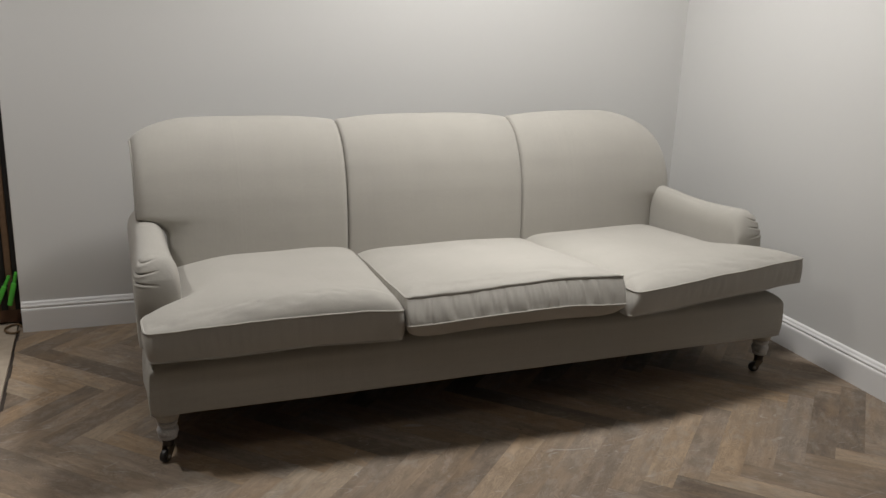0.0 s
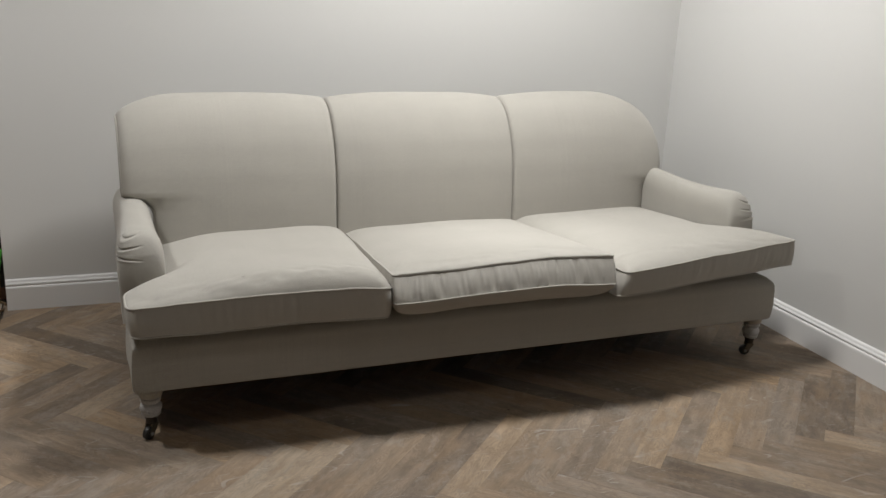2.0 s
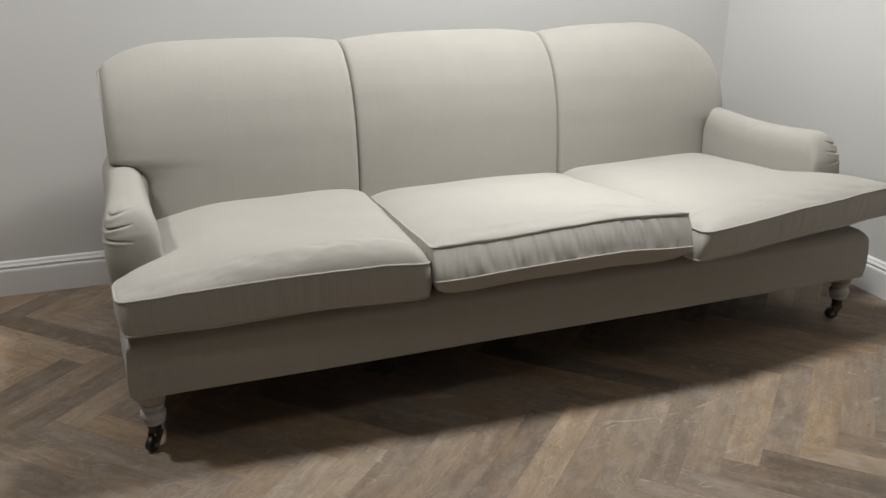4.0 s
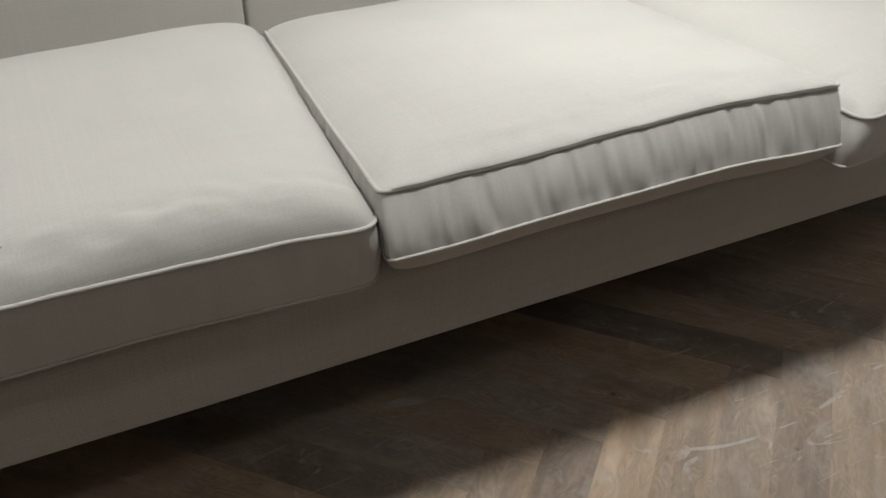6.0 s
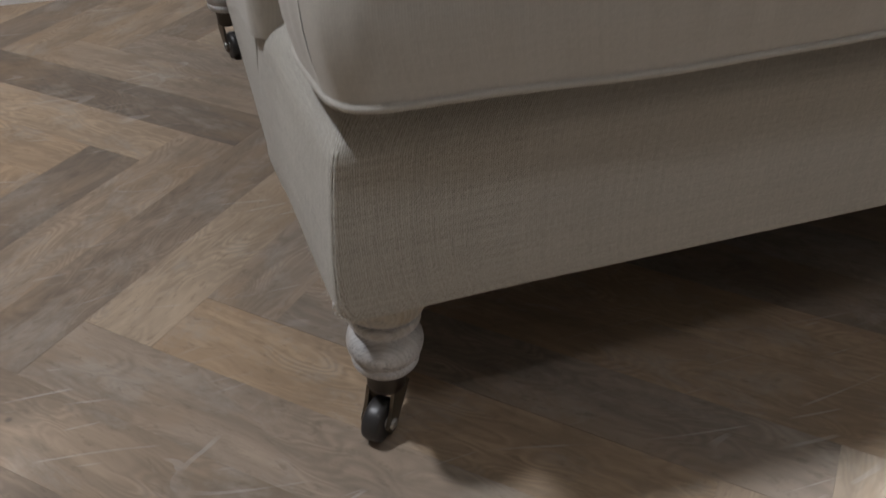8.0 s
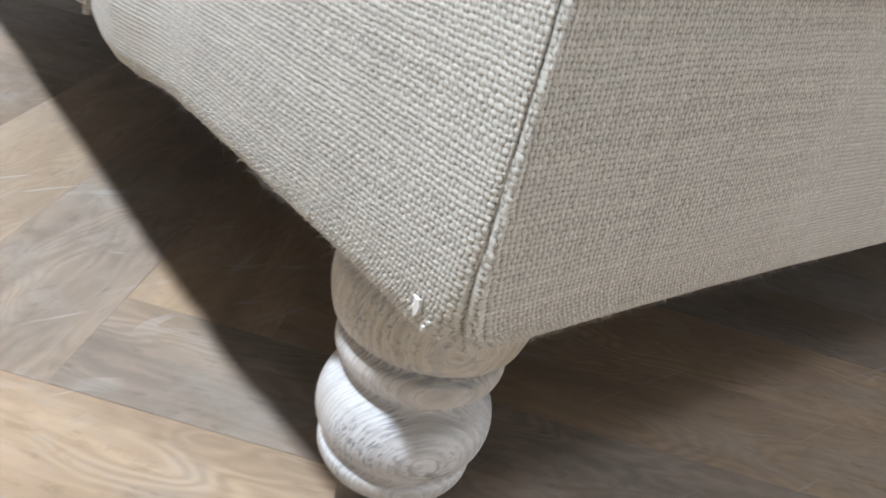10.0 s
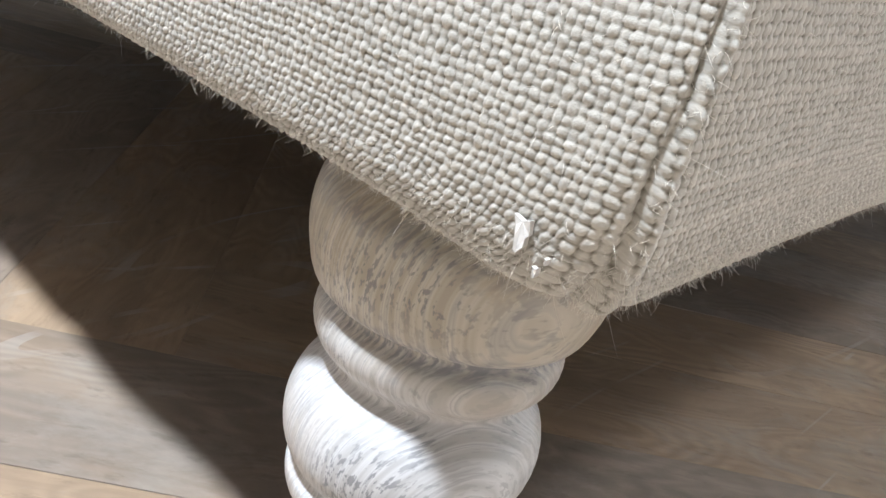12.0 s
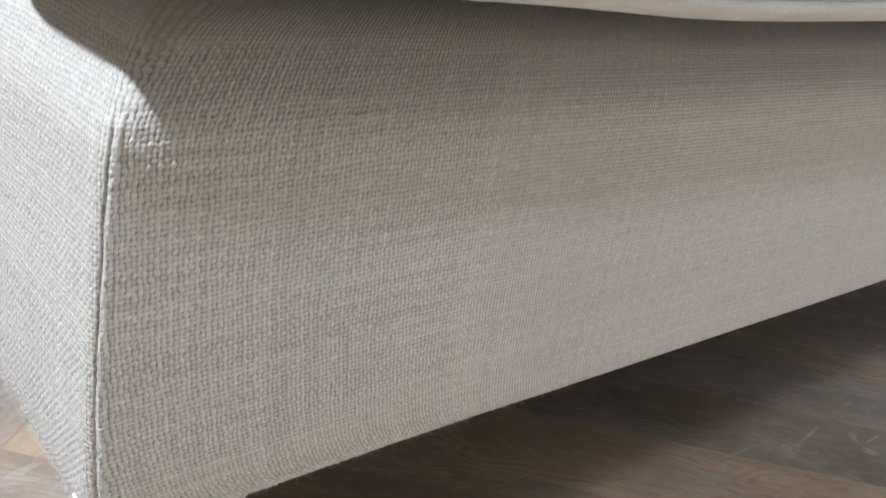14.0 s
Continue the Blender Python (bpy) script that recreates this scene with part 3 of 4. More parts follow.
# corner seams of the seat rail
for sx in (0, 1):
    zs = np.linspace(H - 0.001, 0.284, 160)
    P = []
    for z in zs:
        d = 0.0030 - 0.0030 * math.sin(math.pi * (z - H) / 0.12) + 0.004 * max(0, (z - 0.272) / 0.011) ** 2
        x = d + 0.0006 * noise.noise((z * 60, sx, 1)) + 0.0006
        P.append((x if sx == 0 else W - x, d - 0.0006, z))
    V, F = tube(P, [0.0012 + 0.0004 * noise.noise((z * 300, 5, sx)) for z in zs], 10)
    if sx == 1:
        link("corner_seam", V, F, LINEN, base, "", np.array([(v[0] + v[1], v[2]) for v in V]))
    ys = 0.236
    P = [((-0.0005 if sx == 0 else W + 0.0005), ys, z) for z in np.linspace(H, 0.30, 20)]
    V, F = tube(P, 0.0016, 8)
    link("side_seam", V, F, LINEN, base, "", np.array([(v[0] + v[1], v[2]) for v in V]))


def sofa_arm(right):
    """A roll arm, fully rounded over at its front, with gathered folds on the outer front edge."""
    y_front, y_back, foot = 0.146, 0.895, 0.285
    tops = (0.512, 0.540) if not right else (0.544, 0.558)
    d = np.concatenate([np.linspace(0, 1, 40) ** 2 * 0.02, np.linspace(0.0206, 0.10, 150), np.linspace(0.105, y_back - y_front, 36)])
    V, UV = [], []
    folds = ((0.538, 0.022), (0.519, 0.016), (0.498, 0.009), (0.478, -0.006))
    m = 420
    share = np.concatenate([np.linspace(0, 0.5, 320, endpoint=False), np.linspace(0.5, 1, 100)])
    for dy in d:
        y = y_front + dy
        t = min(1.0, max(0.0, (y - 0.25) / 0.40))
        top = tops[1] + (tops[0] - tops[1]) * t - 0.010 * math.sin(math.pi * t)
        rise = (1 - (1 - min(1.0, dy / 0.085)) ** 2.3) ** (1 / 2.3)
        wide = (1 - (1 - min(1.0, dy / 0.035)) ** 3) ** (1 / 3)
        x0, x1 = -0.016 + 0.016 * min(1, max(0, (y - 0.30) / 0.3)), 0.094 if right else 0.109
        half = 0.5 * (x1 - x0) * max(wide, 0.02)
        cx = 0.5 * (x0 + x1)
        hi = foot + (top - foot) * max(rise, 0.01)
        hgt = min(0.074 * max(rise, 0.02), (hi - foot) * 0.9)
        sec = []
        for k in range(12):
            f = k / 12
            sec.append((cx - half + 0.006 * (1 - f) * wide, foot + (hi - hgt - foot) * f))
        for k in range(33):
            a = math.pi - math.pi * k / 32
            sec.append((cx + half * math.copysign(abs(math.cos(a)) ** 0.80, math.cos(a)), hi - hgt + hgt * math.sin(a) ** 0.9))
        for k in range(11, -1, -1):
            sec.append((cx + half, foot + (hi - hgt - foot) * k / 12))
        sec = np.array(sec)
        L = arc_lengths(sec)
        q = share * L[-1]
        for l, x, z in zip(q.tolist(), np.interp(q, L, sec[:, 0]).tolist(), np.interp(q, L, sec[:, 1]).tolist()):
            yy = y + 0.030 * (1 - min(1, (z - foot) / 0.20)) * max(0.0, 1 - dy / 0.14)
            for zc, tilt in folds:
                c = z - zc - tilt * (x + 0.012) / 0.05
                if -0.014 < c < 0.014 and x < 0.052:
                    reach = min(1.0, (0.052 - x) / 0.05) * max(0.0, 1 - abs(yy - 0.19) / 0.06)
                    g = (-0.0066 * math.exp(-(c / 0.0022) ** 2) + 0.0020 * math.exp(-((c + 0.0060) / 0.0042) ** 2)) * reach ** 0.8
                    x -= g
                    yy -= g * 0.8
                    z += g * 0.3
            V.append((W - x if right else x, yy, z))
            UV.append((y + x, l))
    rows = len(d)
    F = grid_faces(rows, m)
    F.append(tuple((rows - 1) * m + j for j in range(m)))
    F = F if not right else [f[::-1] for f in F]
    return link("arm", V, F, COVER, sofa, "rolled arm with gathered pleats at the front", UV)


for right in (False, True):
    sofa_arm(right)


def back_panel(i):
    xa, xb = (0.025, 0.737, 1.424, W - 0.008)[i:i + 2]
    base_prof = np.array([(0.696, 0.30), (0.698, 0.375), (0.704, 0.48), (0.716, 0.58), (0.744, 0.675), (0.786, 0.745), (0.836, 0.788), (0.885, 0.808), (0.928, 0.808), (0.958, 0.786), (0.968, 0.75), (0.970, 0.55), (0.970, 0.30)])
    L0 = arc_lengths(base_prof)
    s = np.linspace(0, L0[-1], 90)
    P = np.stack([np.interp(s, L0, base_prof[:, k]) for k in (0, 1)], 1)
    for _ in range(6):
        P[1:-1] = 0.25 * P[:-2] + 0.5 * P[1:-1] + 0.25 * P[2:]
    T = np.gradient(P, axis=0)
    T /= np.linalg.norm(T, axis=1, keepdims=True)
    N = np.stack([-T[:, 1], T[:, 0]], 1)
    cols = 60
    V, UV = [], []
    for j in range(len(P)):
        for k in range(cols + 1):
            u = 0.5 - 0.5 * math.cos(math.pi * k / cols)
            e = 2 * u - 1
            h = (1 - abs(e) ** 3.0)
            joined = (i > 0 and e < 0) or (i < 2 and e > 0)
            front = 1.0 if P[j, 0] < 0.925 else max(0.0, 1 - (P[j, 0] - 0.925) / 0.04)
            if joined:
                # shallow stitched valley between the sections, slightly puckered
                amt = 0.020 - 0.019 * abs(e) ** 3.0 - 0.015 * math.exp(-(1 - abs(e)) / 0.010)
                amt += 0.0016 * noise.noise((s[j] * 70, i + (0.5 if e > 0 else 0.0), 3)) * math.exp(-(1 - abs(e)) / 0.03)
                amt *= front
            else:
                amt = (0.018 * h + 0.012 * (1 - abs(e) ** 14) - 0.010 - 0.014 * math.exp(-(1 - abs(e)) / 0.018)) * front
            y, z = P[j] + N[j] * amt
            round_arm = min(1.0, max(0.0, (P[j, 1] - 0.448) / 0.070))
            notch = (0.076 if i == 2 else 0.097) * math.sqrt(1 - round_arm ** 2)
            lo, hi = xa + (notch if i == 0 else 0.0), xb - (notch if i == 2 else 0.0)
            x = lo + (hi - lo) * u
            if front < 1:
                x += (0.5 * W - x) * 0.035 * (1 - front)
            edge = 0.0
            if i == 0:
                edge = max(0.0, 1 - (x - xa) / 0.20)
            if i == 2:
                edge = max(0.0, 1 - (xb - x) / 0.27)
            if edge > 0:
                if i == 2:
                    x -= 0.018 * edge * max(0, (z - 0.56) / 0.27)
                z -= (0.046 if i == 0 else 0.066) * edge ** 2.0 * max(0, (z - 0.6) / 0.24)
            V.append((x, y, z))
            UV.append((x, s[j]))
    m = cols + 1
    F = grid_faces(len(P), m)
    top = int(np.argmax(P[:, 1]))
    rear = [top + int(np.argmin(np.abs(P[top:, 1] - P[j, 1]))) for j in range(top + 1)]
    for col in (0, cols):
        for j in range(top):
            q = [j * m + col, (j + 1) * m + col, rear[j + 1] * m + col, rear[j] * m + col]
            q = [v for n, v in enumerate(q) if v not in q[:n]]
            if len(q) > 2:
                F.append(tuple(q) if col == 0 else tuple(q)[::-1])
    ob = link("back_panel", V, F, COVER, sofa, "padded tight back section", UV)
    bm = bmesh.new()
    bm.from_mesh(ob.data)
    bmesh.ops.recalc_face_normals(bm, faces=bm.faces[:])
    bm.to_mesh(ob.data)
    bm.free()
    if i == 0:
        edge = [V[j * m] for j in range(4, 74)]
    elif i == 2:
        edge = [V[j * m + cols] for j in range(4, 74)]
    else:
        edge = None
    if edge:
        Vt, Ft = tube(edge, 0.004, 8)
        link("piping", Vt, Ft, COVER, ob, "", np.array([(v[0] + v[1], v[2]) for v in Vt]))
    return ob


for i in range(3):
    back_panel(i)


def turned_leg(x, y, spin):
    prof = bezier_profile([(0.0225, 0.163), (0.0252, 0.158), (0.0278, 0.1540), (0.0278, 0.1520), (0.0298, 0.1500), (0.0321, 0.1462), (0.0328, 0.1390), (0.0315, 0.1315), (0.0295, 0.1265), (0.0262, 0.1245), (0.0258, 0.1225), (0.0274, 0.1195), (0.0276, 0.116), (0.0262, 0.1125), (0.0235, 0.1100), (0.0225, 0.1080), (0.0240, 0.1055), (0.0275, 0.1010), (0.0293, 0.0945), (0.0288, 0.0880), (0.0268, 0.0835), (0.0252, 0.0815), (0.0252, 0.0795), (0.0262, 0.0775), (0.0255, 0.0735), (0.0225, 0.0695), (0.017, 0.0675)])
    V, F = lathe(prof, 64)
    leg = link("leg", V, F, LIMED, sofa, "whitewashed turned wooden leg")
    leg.matrix_world = pose(x, y, 0, 0, 0, spin)
    V, F = lathe([(0.0150, 0.0695), (0.0172, 0.0685), (0.0172, 0.0655), (0.0162, 0.064), (0.0150, 0.050), (0.0150, 0.047), (0.0125, 0.0455)], 36)
    link("ferrule", V, F, IRON, leg, "dark metal castor socket")
    # fork cheeks
    for s in (-1, 1):
        bm = bmesh.new()
        pts = [(0.012, 0.047), (0.0145, 0.043), (0.006, 0.030), (-0.010, 0.010), (-0.018, 0.010), (-0.021, 0.018), (-0.014, 0.033), (-0.010, 0.047)]
        lo = [bm.verts.new((p[0], s * 0.0095, p[1])) for p in pts]
        hi = [bm.verts.new((p[0], s * 0.0125, p[1])) for p in pts]
        bm.faces.new(lo), bm.faces.new(hi[::-1])
        for k in range(len(pts)):
            q = (k + 1) % len(pts)
            bm.faces.new((lo[k], lo[q], hi[q], hi[k]))
        part("fork", bm, BRASS, leg, "aged brass castor fork", smooth=False)
    V, F = lathe([(0.0155, -0.0075), (0.0178, -0.0062), (0.0185, -0.003), (0.0185, 0.003), (0.0178, 0.0062), (0.0155, 0.0075)], 36)
    V = [(v[0] - 0.0135, v[2], v[1] + 0.0185) for v in V]
    link("wheel", V, F, RUBBER, leg, "small castor wheel")
    V, F = lathe([(0.0035, -0.0145), (0.005, -0.0135), (0.005, 0.0135), (0.0035, 0.0145)], 16)
    V = [(v[0] - 0.0135, v[2], v[1] + 0.0185) for v in V]
    link("axle", V, F, STEEL, leg)
    return leg


turned_leg(0.0438, 0.0536, 44)
turned_leg(W - 0.022, 0.062, -20)
turned_leg(0.045, 0.84, 100)
turned_leg(W - 0.045, 0.84, 40)


def loose_fibres():
    """Short stray linen threads rooted in the cloth round the corner of the seat rail."""
    rnd = random.Random(12)
    V, F = [], []
    cols = np.where(np.abs(RAIL_U[0]) < 0.20)[0]
    us = RAIL_U[0, cols]
    vs = RAIL_V[:, 0]
    low = float(vs[np.argmin(np.abs(RAIL_AT[:, cols[0] + 60, 2] - H))])
    for k in range(6200):
        kind = rnd.random()
        u = rnd.uniform(-1, 1)
        u = math.copysign(abs(u) ** 1.5, u) * 0.19
        if kind < 0.72:
            v = low + rnd.uniform(-0.009, 0.005)
        elif kind < 0.79:
            u, v = rnd.gauss(0.001, 0.0012), low + 0.125 * rnd.random() ** 1.4
        else:
            v = low + 0.120 * rnd.random() ** 1.7
        j = cols[int(np.argmin(np.abs(us - u)))]
        i = int(np.argmin(np.abs(vs - v)))
        p, out = Vector(RAIL_AT[i, j]), Vector(RAIL_OUT[i, j])
        side = Vector((rnd.uniform(-1, 1), rnd.uniform(-1, 1), rnd.uniform(-1, 0.7)))
        way = (out * rnd.uniform(0.15, 0.8) + side * 0.8).normalized()
        if way.dot(out) < 0.1:
            way = (way + out * 0.5).normalized()
        length = rnd.uniform(0.0006, 0.0022) if rnd.random() < 0.994 else rnd.uniform(0.003, 0.006)
        curl = Vector((rnd.uniform(-1, 1), rnd.uniform(-1, 1), rnd.uniform(-1, 0.4))) * 0.8
        P = [p - out * 0.0003 + way * (length * t / 5) + curl * (length * (t / 5) ** 2 * 0.7) for t in range(6)]
        v, f = tube([tuple(q) for q in P], [0.000044 * (1 - 0.6 * i / 5) for i in range(6)], 3)
        o = len(V)
        V += [tuple(a) for a in v]
        F += [tuple(o + b for b in c) for c in f]
    ob = link("fringe", V, F, FIBRE, base, "loose pale linen fibres")
    return tagged(ob, "", "", "", "stuff")


loose_fibres()


def paint_flake(y, z, size):
    """A torn chip of white filler stuck in the weave, broad above and pointed below."""
    bm = bmesh.new()
    ring = [(0.9, 0.75), (0.1, 0.62), (-0.45, 0.8), (-0.6, 0.1), (-0.42, -0.1), (-0.5, -0.5), (0.0, -1.0), (0.2, -0.85), (0.3, -0.2), (0.55, 0.25)]
    top = [bm.verts.new((-0.0015 - 0.0002 * (k % 3), y + a * size * 0.75, z + b * size)) for k, (a, b) in enumerate(ring)]
    low = [bm.verts.new((-0.0006, y + a * size * 0.7, z + b * size * 0.95)) for a, b in ring]
    bm.faces.new(top), bm.faces.new(low[::-1])
    for k in range(len(ring)):
        q = (k + 1) % len(ring)
        bm.faces.new((top[k], top[q], low[q], low[k]))
    part("flake", bm, FLAKE, base, "tiny chip of white filler", smooth=False)


paint_flake(0.0146, 0.1658, 0.0029)
paint_flake(0.0108, 0.1618, 0.0009)
paint_flake(0.0096, 0.1640, 0.0006)

# ---- seat cushions ----


def seat_cushion(top, bottom, radii, centre, crown, belly, label, wrinkle=0.0012, seed=0, full=(4.0, 4.0, 0), crumple=0.0035, lip=0.0):
    """A boxed cushion with piped edges. top, bottom: corners in space of the two piped edges."""
    empty = thing("seat_cushion", centre[0], centre[1], 0.31, 0, label, "cushion", "cushions on the sofa")
    inv = np.array([centre[0], centre[1], 0.31])
    A = smooth_polygon(top, radii, 0.004 if wrinkle > 0.003 else 0.006)
    n = len(A)
    B0 = smooth_polygon(bottom, radii)
    sa = np.linspace(0, 1, n, endpoint=False)
    B = np.stack([np.interp(sa * len(B0), np.arange(len(B0) + 1), np.append(B0[:, k], B0[0, k])) for k in range(3)], 1)
    # a slight waviness of the piped edges
    for k in range(n):
        w = 0.003 * noise.noise((A[k, 0] * 7, A[k, 1] * 7, seed)) + 0.0015 * noise.noise((A[k, 0] * 22, A[k, 1] * 22, seed + 4))
        A[k, 2] += w
        B[k, 2] += 0.003 * noise.noise((A[k, 0] * 8, A[k, 1] * 8, seed + 9))
    L = arc_lengths(np.concatenate([A, A[:1]]))
    c = np.array([centre[0], centre[1]])

    def dome(ring, height, flip):
        V, UV, F = [], [], []
        S = [1, 0.99, 0.978, 0.965, 0.95, 0.935, 0.918, 0.9, 0.88, 0.858, 0.835, 0.81, 0.785, 0.755, 0.72, 0.68, 0.64, 0.59, 0.52, 0.42, 0.31, 0.2, 0.1]
        zc = ring[:, 2].mean()
        freq = np.fft.fftfreq(n)
        spec = np.fft.fft(ring, axis=0)
        for s in S:
            # inner rings lose the corners of the outline
            sigma = (1 - s) * 0.10 * n
            soft = np.fft.ifft(spec * np.exp(-2 * (math.pi * freq * sigma) ** 2)[:, None], axis=0).real
            h0 = (1 - s ** 9.0) ** 0.7
            for k in range(n):
                p = c + s * (soft[k, :2] - c)
                t = min(1.0, max(0.0, (p[0] - full[2]) / 0.30))
                power = full[0] + (full[1] - full[0]) * t * t * (3 - 2 * t)
                h = (1 - s ** power) ** 0.85 if height > 0 else h0
                zz = soft[k, 2] * s + zc * (1 - s) + height * h
                zz += 0.004 * noise.noise((p[0] * 5, p[1] * 5, seed + 2)) * h
                if height > 0:
                    near = math.exp(-((p[1] + 0.004) / 0.034) ** 2)
                    zz += (crumple * noise.noise((p[0] * 11 + p[1] * 14, p[1] * 34, seed + 6)) + 0.5 * crumple * noise.noise((p[0] * 30, p[1] * 75, seed + 7))) * near * min(1, (1 - s) * 16)
                if lip and height > 0 and 0.9 < s < 1 and ring[k, 1] < 0.02:
                    p = p - np.array([0, lip * math.sin(math.pi * (1 - s) / 0.1) ** 0.5])
                V.append((p[0], p[1], zz))
                UV.append((p[0], p[1]))
        for i in range(len(S) - 1):
            for k in range(n):
                q = (k + 1) % n
                f = (i * n + k, i * n + q, (i + 1) * n + q, (i + 1) * n + k)
                F.append(f[::-1] if flip else f)
        last = tuple((len(S) - 1) * n + k for k in range(n))
        F.append(last[::-1] if flip else last)
        return np.array(V), F, np.array(UV)

    V, F, UV = dome(A, crown, False)
    V2, F2, UV2 = dome(B, -belly, True)
    V3, UV3 = [], []
    rows = 9
    for r in range(rows):
        t = r / (rows - 1)
        for k in range(n + 1):
            kk = k % n
            p = A[kk] * (1 - t) + B[kk] * t
            out = p[:2] - c
            out = out / (np.linalg.norm(out) + 1e-9)
            bulge = 0.006 * math.sin(math.pi * t) + wrinkle * (noise.noise((L[k] * 48, t * 0.6, seed)) + 0.7 * noise.noise((L[k] * 110, t * 0.9, seed + 5))) * math.sin(math.pi * t) ** 0.6 * 2
            V3.append((p[0] + out[0] * bulge, p[1] + out[1] * bulge, p[2]))
            UV3.append((L[k], t * 0.09))
    F3 = [f[::-1] for f in grid_faces(rows, n + 1)]
    allV = np.concatenate([V, V2, np.array(V3)]) - inv
    o2, o3 = len(V), len(V) + len(V2)
    allF = F + [tuple(i + o2 for i in f) for f in F2] + [tuple(i + o3 for i in f) for f in F3]
    link("cover", allV, allF, COVER, empty, "", np.concatenate([UV, UV2, np.array(UV3)]))
    for ring, cord in ((A, 0.0032), (B, 0.0025)):
        Vt, Ft = tube(ring - inv, cord, 8, True)
        link("piping", Vt, Ft, COVER, empty, "", np.array([(v[0], v[1] + v[2]) for v in Vt]))
    return empty


yb = 0.732
seat_cushion([(-0.007, -0.021, 0.403), (0.30, -0.042, 0.421), (0.585, -0.056, 0.424), (0.690, -0.058, 0.411), (0.764, yb, 0.345), (0.118, yb, 0.340), (0.114, 0.212, 0.398), (-0.008, 0.105, 0.405)],
             [(0.000, -0.030, 0.327), (0.20, -0.038, 0.327), (0.42, -0.045, 0.336), (0.694, -0.052, 0.324), (0.760, yb, 0.31), (0.118, yb, 0.31), (0.114, 0.212, 0.312), (0.000, 0.105, 0.316)],
             (0.030, 0.13, 0.09, 0.04, 0.06, 0.05, 0.07, 0.04), (0.40, 0.235), 0.064, 0.013, "beige linen T-shaped seat cushion by one arm", seed=1, full=(3.0, 9.0, 0.12), crumple=0.0062)
seat_cushion([(0.699, -0.030, 0.440), (0.80, -0.034, 0.441), (1.03, -0.044, 0.455), (1.17, -0.050, 0.465), (1.394, -0.062, 0.457), (1.438, yb, 0.353), (0.772, yb, 0.349)],
             [(0.692, -0.072, 0.368), (0.80, -0.077, 0.373), (1.03, -0.086, 0.387), (1.17, -0.091, 0.390), (1.392, -0.098, 0.379), (1.432, yb, 0.31), (0.768, yb, 0.31)],
             (0.012, 0.05, 0.10, 0.09, 0.010, 0.05, 0.05), (1.05, 0.32), 0.044, 0.066, "beige linen middle seat cushion tipped forward with creased front", 0.0033, seed=2, lip=0.011)
seat_cushion([(1.421, -0.102, 0.413), (2.142, -0.014, 0.442), (2.134, 0.10, 0.43), (1.990, 0.205, 0.42), (1.990, yb, 0.376), (1.440, yb, 0.360)],
             [(1.398, -0.107, 0.339), (2.142, -0.018, 0.360), (2.134, 0.10, 0.352), (1.990, 0.205, 0.345), (1.985, yb, 0.315), (1.430, yb, 0.31)],
             (0.03, 0.012, 0.04, 0.05, 0.05, 0.05), (1.71, 0.235), 0.047, 0.012, "beige linen T-shaped seat cushion pushed askew over the rail end", seed=3)


def lint_speck(x, y, length):
    """A wisp of dark lint lying on a cushion."""
    cover = min((o for o in bpy.data.objects if o.name.startswith("cover")), key=lambda o: abs(o.parent.location.x - x))
    at = cover.parent.location
    z = max(v.co.z + at.z for v in cover.data.vertices if abs(v.co.x + at.x - x) < 0.012 and abs(v.co.y + at.y - y) < 0.012)
    P = [(x + length * t, y + length * (0.8 * t + 0.25 * math.sin(5 * t)), z + 0.0008 + 0.5 * length * 0.7 * t) for t in np.linspace(-0.5, 0.5, 8)]
    V, F = tube(P, [0.0002 + 0.0005 * math.sin(math.pi * t) for t in np.linspace(0.05, 0.95, 8)], 6)
    ob = link("lint", V, F, LINT)
    return tagged(ob, "tiny wisp of grey lint on the seat cushion", "lint")


lint_speck(0.291, 0.004, 0.0042)

# ---- floor ----
PLANK_W, PLANK_L = 0.0792, 0.490
TOOTH = Vector((1.050, -0.105))


def plank_mesh(name, length, width, thick=0.014, bevel=0.00014):
    bm = box_bm(-length / 2, length / 2, -width / 2, width / 2, -thick, 0, 0)
    es = [e for e in bm.edges if all(v.co.z > -0.001 for v in e.verts)]
    bmesh.ops.bevel(bm, geom=es, offset=bevel, segments=1, affect="EDGES")
    bmesh.ops.recalc_face_normals(bm, faces=bm.faces[:])
    me = bpy.data.meshes.new(name)
    bm.to_mesh(me)
    bm.free()
    me.materials.append(OAK)
    return me


floor = part("floor", box_bm(-6.15, 0.15, FRONT - 0.15, 1.6, -0.16, -0.0145), GROUT, smooth=False)
floor.matrix_world = ROOM
tagged(floor, "grey-brown oak herringbone parquet floor, scuffed and dusty", "floor", "", "structure")
ROOM_INV = ROOM.inverted()
plank = plank_mesh("plank", PLANK_L - 0.0001, PLANK_W - 0.0001)
P_AX = Vector((math.cos(radians(45 + TURN)), math.sin(radians(45 + TURN))))
Q_AX = Vector((math.cos(radians(-45 + TURN)), math.sin(radians(-45 + TURN))))
spots = []
for row in range(-11, 5):
    for k in range(-75, 75):
        o = TOOTH + P_AX * (k * PLANK_W + row * PLANK_L) + Q_AX * (k * PLANK_W - row * PLANK_L)
        spots.append((o - P_AX * PLANK_W / 2 - Q_AX * PLANK_L / 2, -45))
        spots.append((o - P_AX * PLANK_L / 2 + Q_AX * PLANK_W / 2, 45))
inside = []
for c, turn in spots:
    q = ROOM_INV @ Vector((c.x, c.y, 0))
    if WALL_END - 0.25 < q.x < 0.32 and FRONT - 0.35 < q.y < 0.32:
        inside.append((c, turn, q))
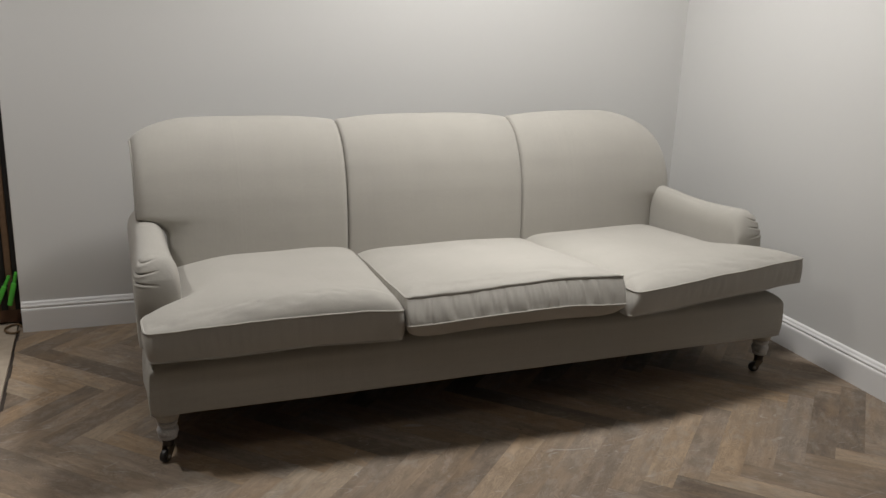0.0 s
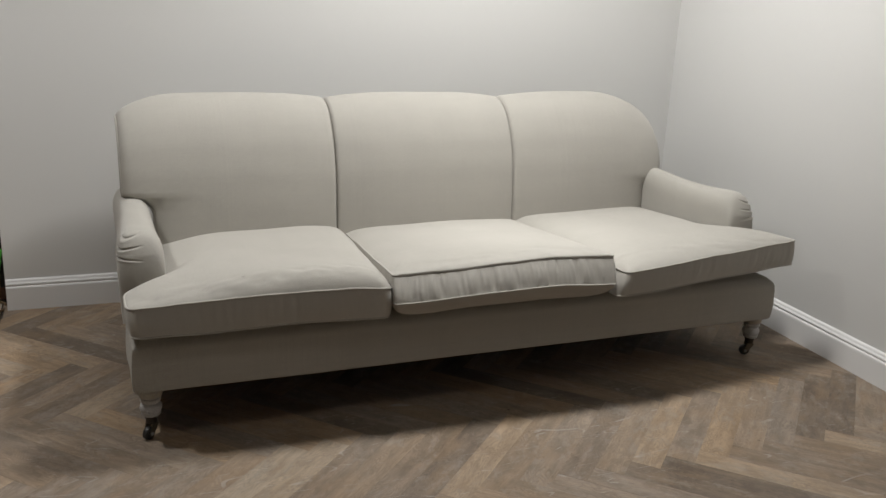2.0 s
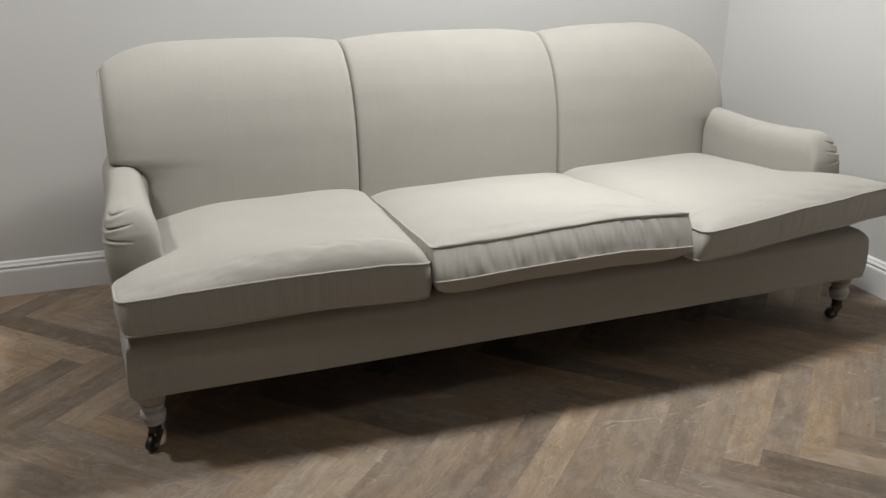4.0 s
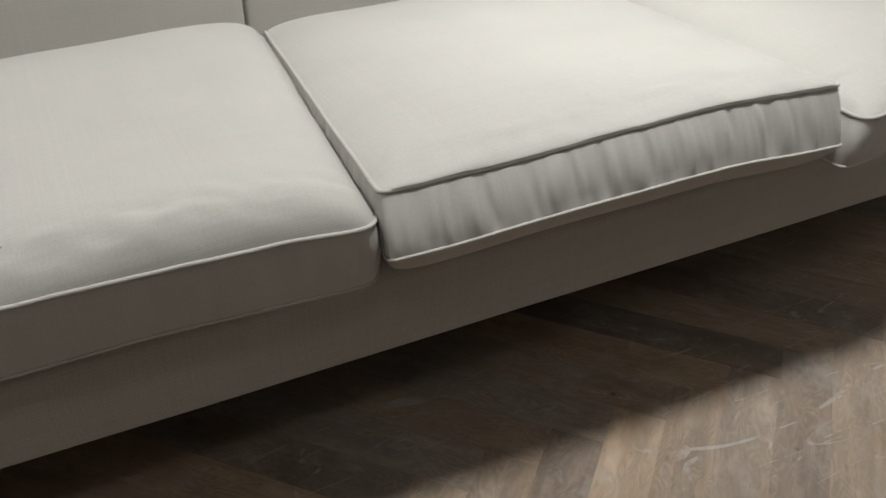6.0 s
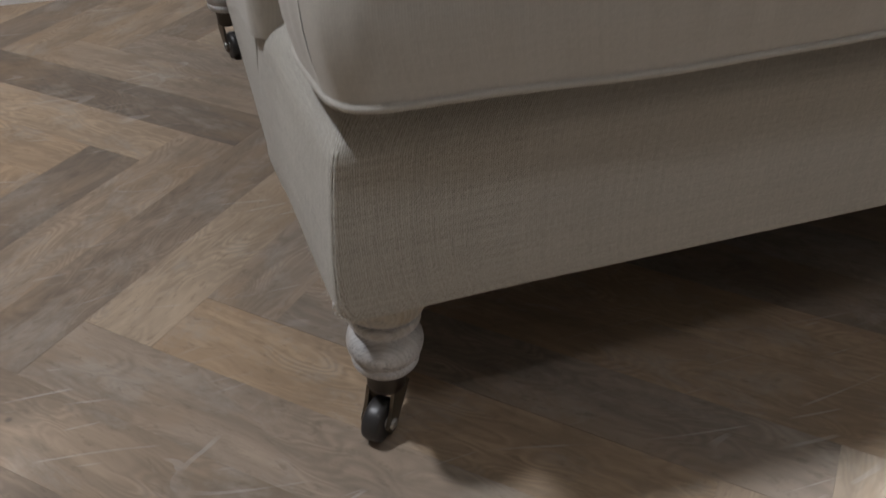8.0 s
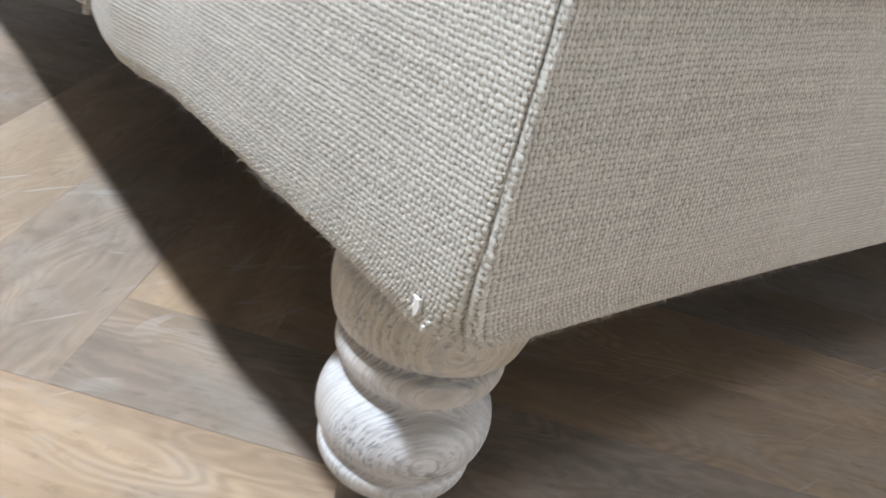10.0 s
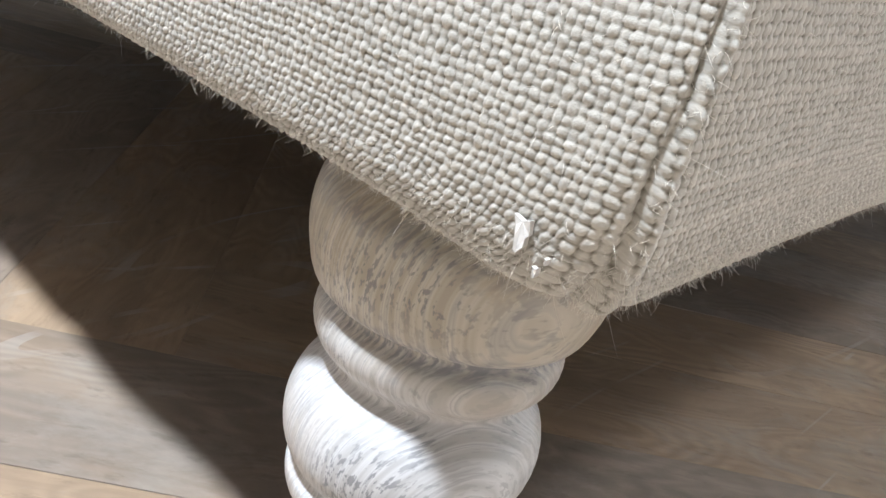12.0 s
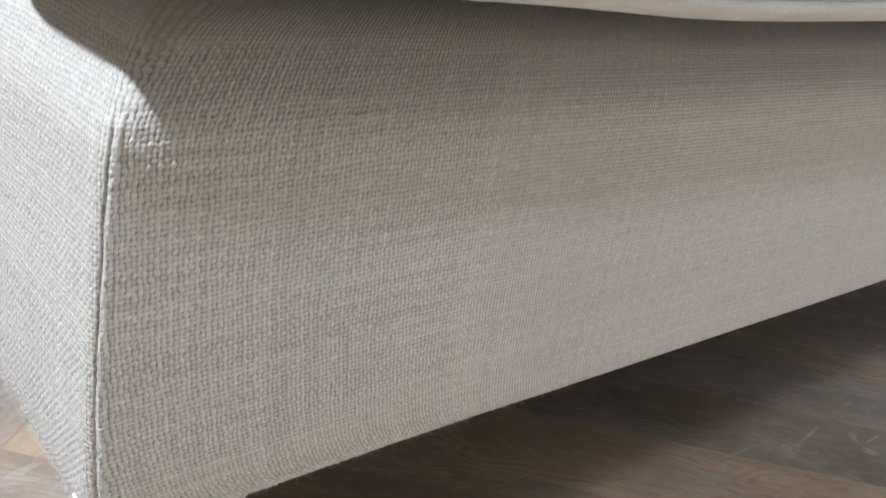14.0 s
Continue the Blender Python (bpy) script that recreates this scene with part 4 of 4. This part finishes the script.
inside.sort(key=lambda s: (s[0] - Vector((0.8, 0.1))).length)
rest = bmesh.new()
rng = random.Random(5)
EDGE = WALL_END - 0.012


def cut_plank(c, turn):
    """A board clipped at the edge of the parquet."""
    bm = bmesh.new()
    bm.from_mesh(plank)
    m = pose(c.x, c.y, 0, 0, 0, turn + TURN)
    bm.transform(m)
    ax = (ROOM.to_3x3() @ Vector((1, 0, 0))).normalized()
    ay = Vector((-ax.y, ax.x, 0))
    for p, way in (((EDGE + rng.uniform(-0.006, 0.006), 0, 0), ax), ((0.06, 0, 0), -ax), ((0, 0.06, 0), -ay), ((0, FRONT - 0.06, 0), ay)):
        bmesh.ops.bisect_plane(bm, geom=bm.verts[:] + bm.edges[:] + bm.faces[:], plane_co=ROOM @ Vector(p), plane_no=way, clear_inner=True)
    if len(bm.faces) < 2:
        bm.free()
        return
    es = [e for e in bm.edges if e.is_boundary]
    bmesh.ops.holes_fill(bm, edges=es)
    bm.transform(m.inverted())
    me = bpy.data.meshes.new("plank")
    bm.to_mesh(me)
    bm.free()
    me.materials.append(OAK)
    return me


for i, (c, turn, q) in enumerate(inside):
    drop = rng.uniform(-0.0002, 0.0001)
    m = pose(c.x, c.y, drop, rng.uniform(-0.06, 0.06), 0, turn + TURN)
    me = plank
    if q.x < EDGE + 0.22 or q.x > -0.16 or q.y > -0.16 or q.y < FRONT + 0.16:
        me = cut_plank(c, turn)
        if me is None:
            continue
    if i < 290:
        ob = new("plank", me)
        ob.parent = floor
        ob.matrix_parent_inverse = floor.matrix_world.inverted()
        ob.matrix_world = m
    else:
        bm = bmesh.new()
        bm.from_mesh(me)
        bm.transform(m)
        tmp = bpy.data.meshes.new("tmp")
        bm.to_mesh(tmp)
        bm.free()
        rest.from_mesh(tmp)
        bpy.data.meshes.remove(tmp)
far = part("planks", rest, OAK, floor, "", smooth=False)
far.matrix_parent_inverse = floor.matrix_world.inverted()
tagged(far, "", "", "", "stuff")

# ---- beyond the wall end ----
sub = part("subfloor", box_bm(-6.0, EDGE - 0.012, FRONT, 1.45, -0.0145, -0.003), SUBFLOOR, smooth=False)
sub.matrix_world = ROOM
tagged(sub, "bare dusty board floor beside the parquet edge", "floor", "", "structure")


def wooden_door():
    ob = thing("wooden_door", 0, 0, 0, 0, "dark reddish-brown wooden door with dark upright grooves", "door")
    ob.matrix_world = ROOM @ pose(WALL_END, 0.09, 0.004)
    part("panel", box_bm(-0.95, -0.006, 0.012, 0.05, 0, 2.05, 0.002), DARKWOOD, ob)
    # the dark of the door's slots is put in as flat black strips
    for x0, x1 in ((-0.026, -0.006), (-0.075, -0.052), (-0.95, -0.93)):
        part("slot_strip", box_bm(x0, x1, 0.0, 0.011, 0.05, 2.05, 0.001), BLACK, ob, "black upright strip")
    part("slat", box_bm(-0.050, -0.028, 0.002, 0.011, 0.05, 2.05, 0.002), plain_material("worn_wood", (0.2, 0.12, 0.07), 0.6, 40), ob, "lighter worn wooden strip")
    part("bottom_rail", box_bm(-0.95, -0.006, 0.004, 0.0115, 0, 0.10, 0.002), DARKWOOD, ob)
    return ob


wooden_door()


def spring_clamp(x, z, tilt):
    ob = thing("spring_clamp", 0, 0, 0, 0, "small bright green plastic spring clamp hanging on the door", "clamp", "clamps on the door")
    ob.matrix_world = ROOM @ pose(WALL_END + x, 0.075, z, 0, tilt, 0)
    part("jaw", box_bm(-0.006, 0.006, -0.012, 0.004, 0.0, 0.045, 0.003), GREEN, ob)
    part("handle", box_bm(-0.009, 0.009, -0.022, -0.010, -0.085, 0.006, 0.004), GREEN, ob)
    part("handle", box_bm(-0.009, 0.009, 0.000, 0.008, -0.070, 0.004, 0.003), GREEN, ob)
    bm = bmesh.new()
    bmesh.ops.create_cone(bm, cap_ends=True, segments=14, radius1=0.005, radius2=0.005, depth=0.022, matrix=pose(0, -0.006, 0.004, 0, 90, 0))
    part("pivot", bm, RUBBER, ob)
    return ob


spring_clamp(-0.022, 0.165, 14)
spring_clamp(-0.055, 0.155, 24)
P = [(WALL_END - 0.035 + 0.028 * math.cos(a), 0.02 + 0.045 * math.sin(a), 0.004 + 0.002 * math.sin(2 * a)) for a in np.linspace(0.3, 5.6, 40)]
V, F = tube(P, 0.0042, 8)
loop = link("cable", V, F, CABLE)
loop.matrix_world = ROOM
tagged(loop, "loop of brown cable lying on the bare floor", "cable")
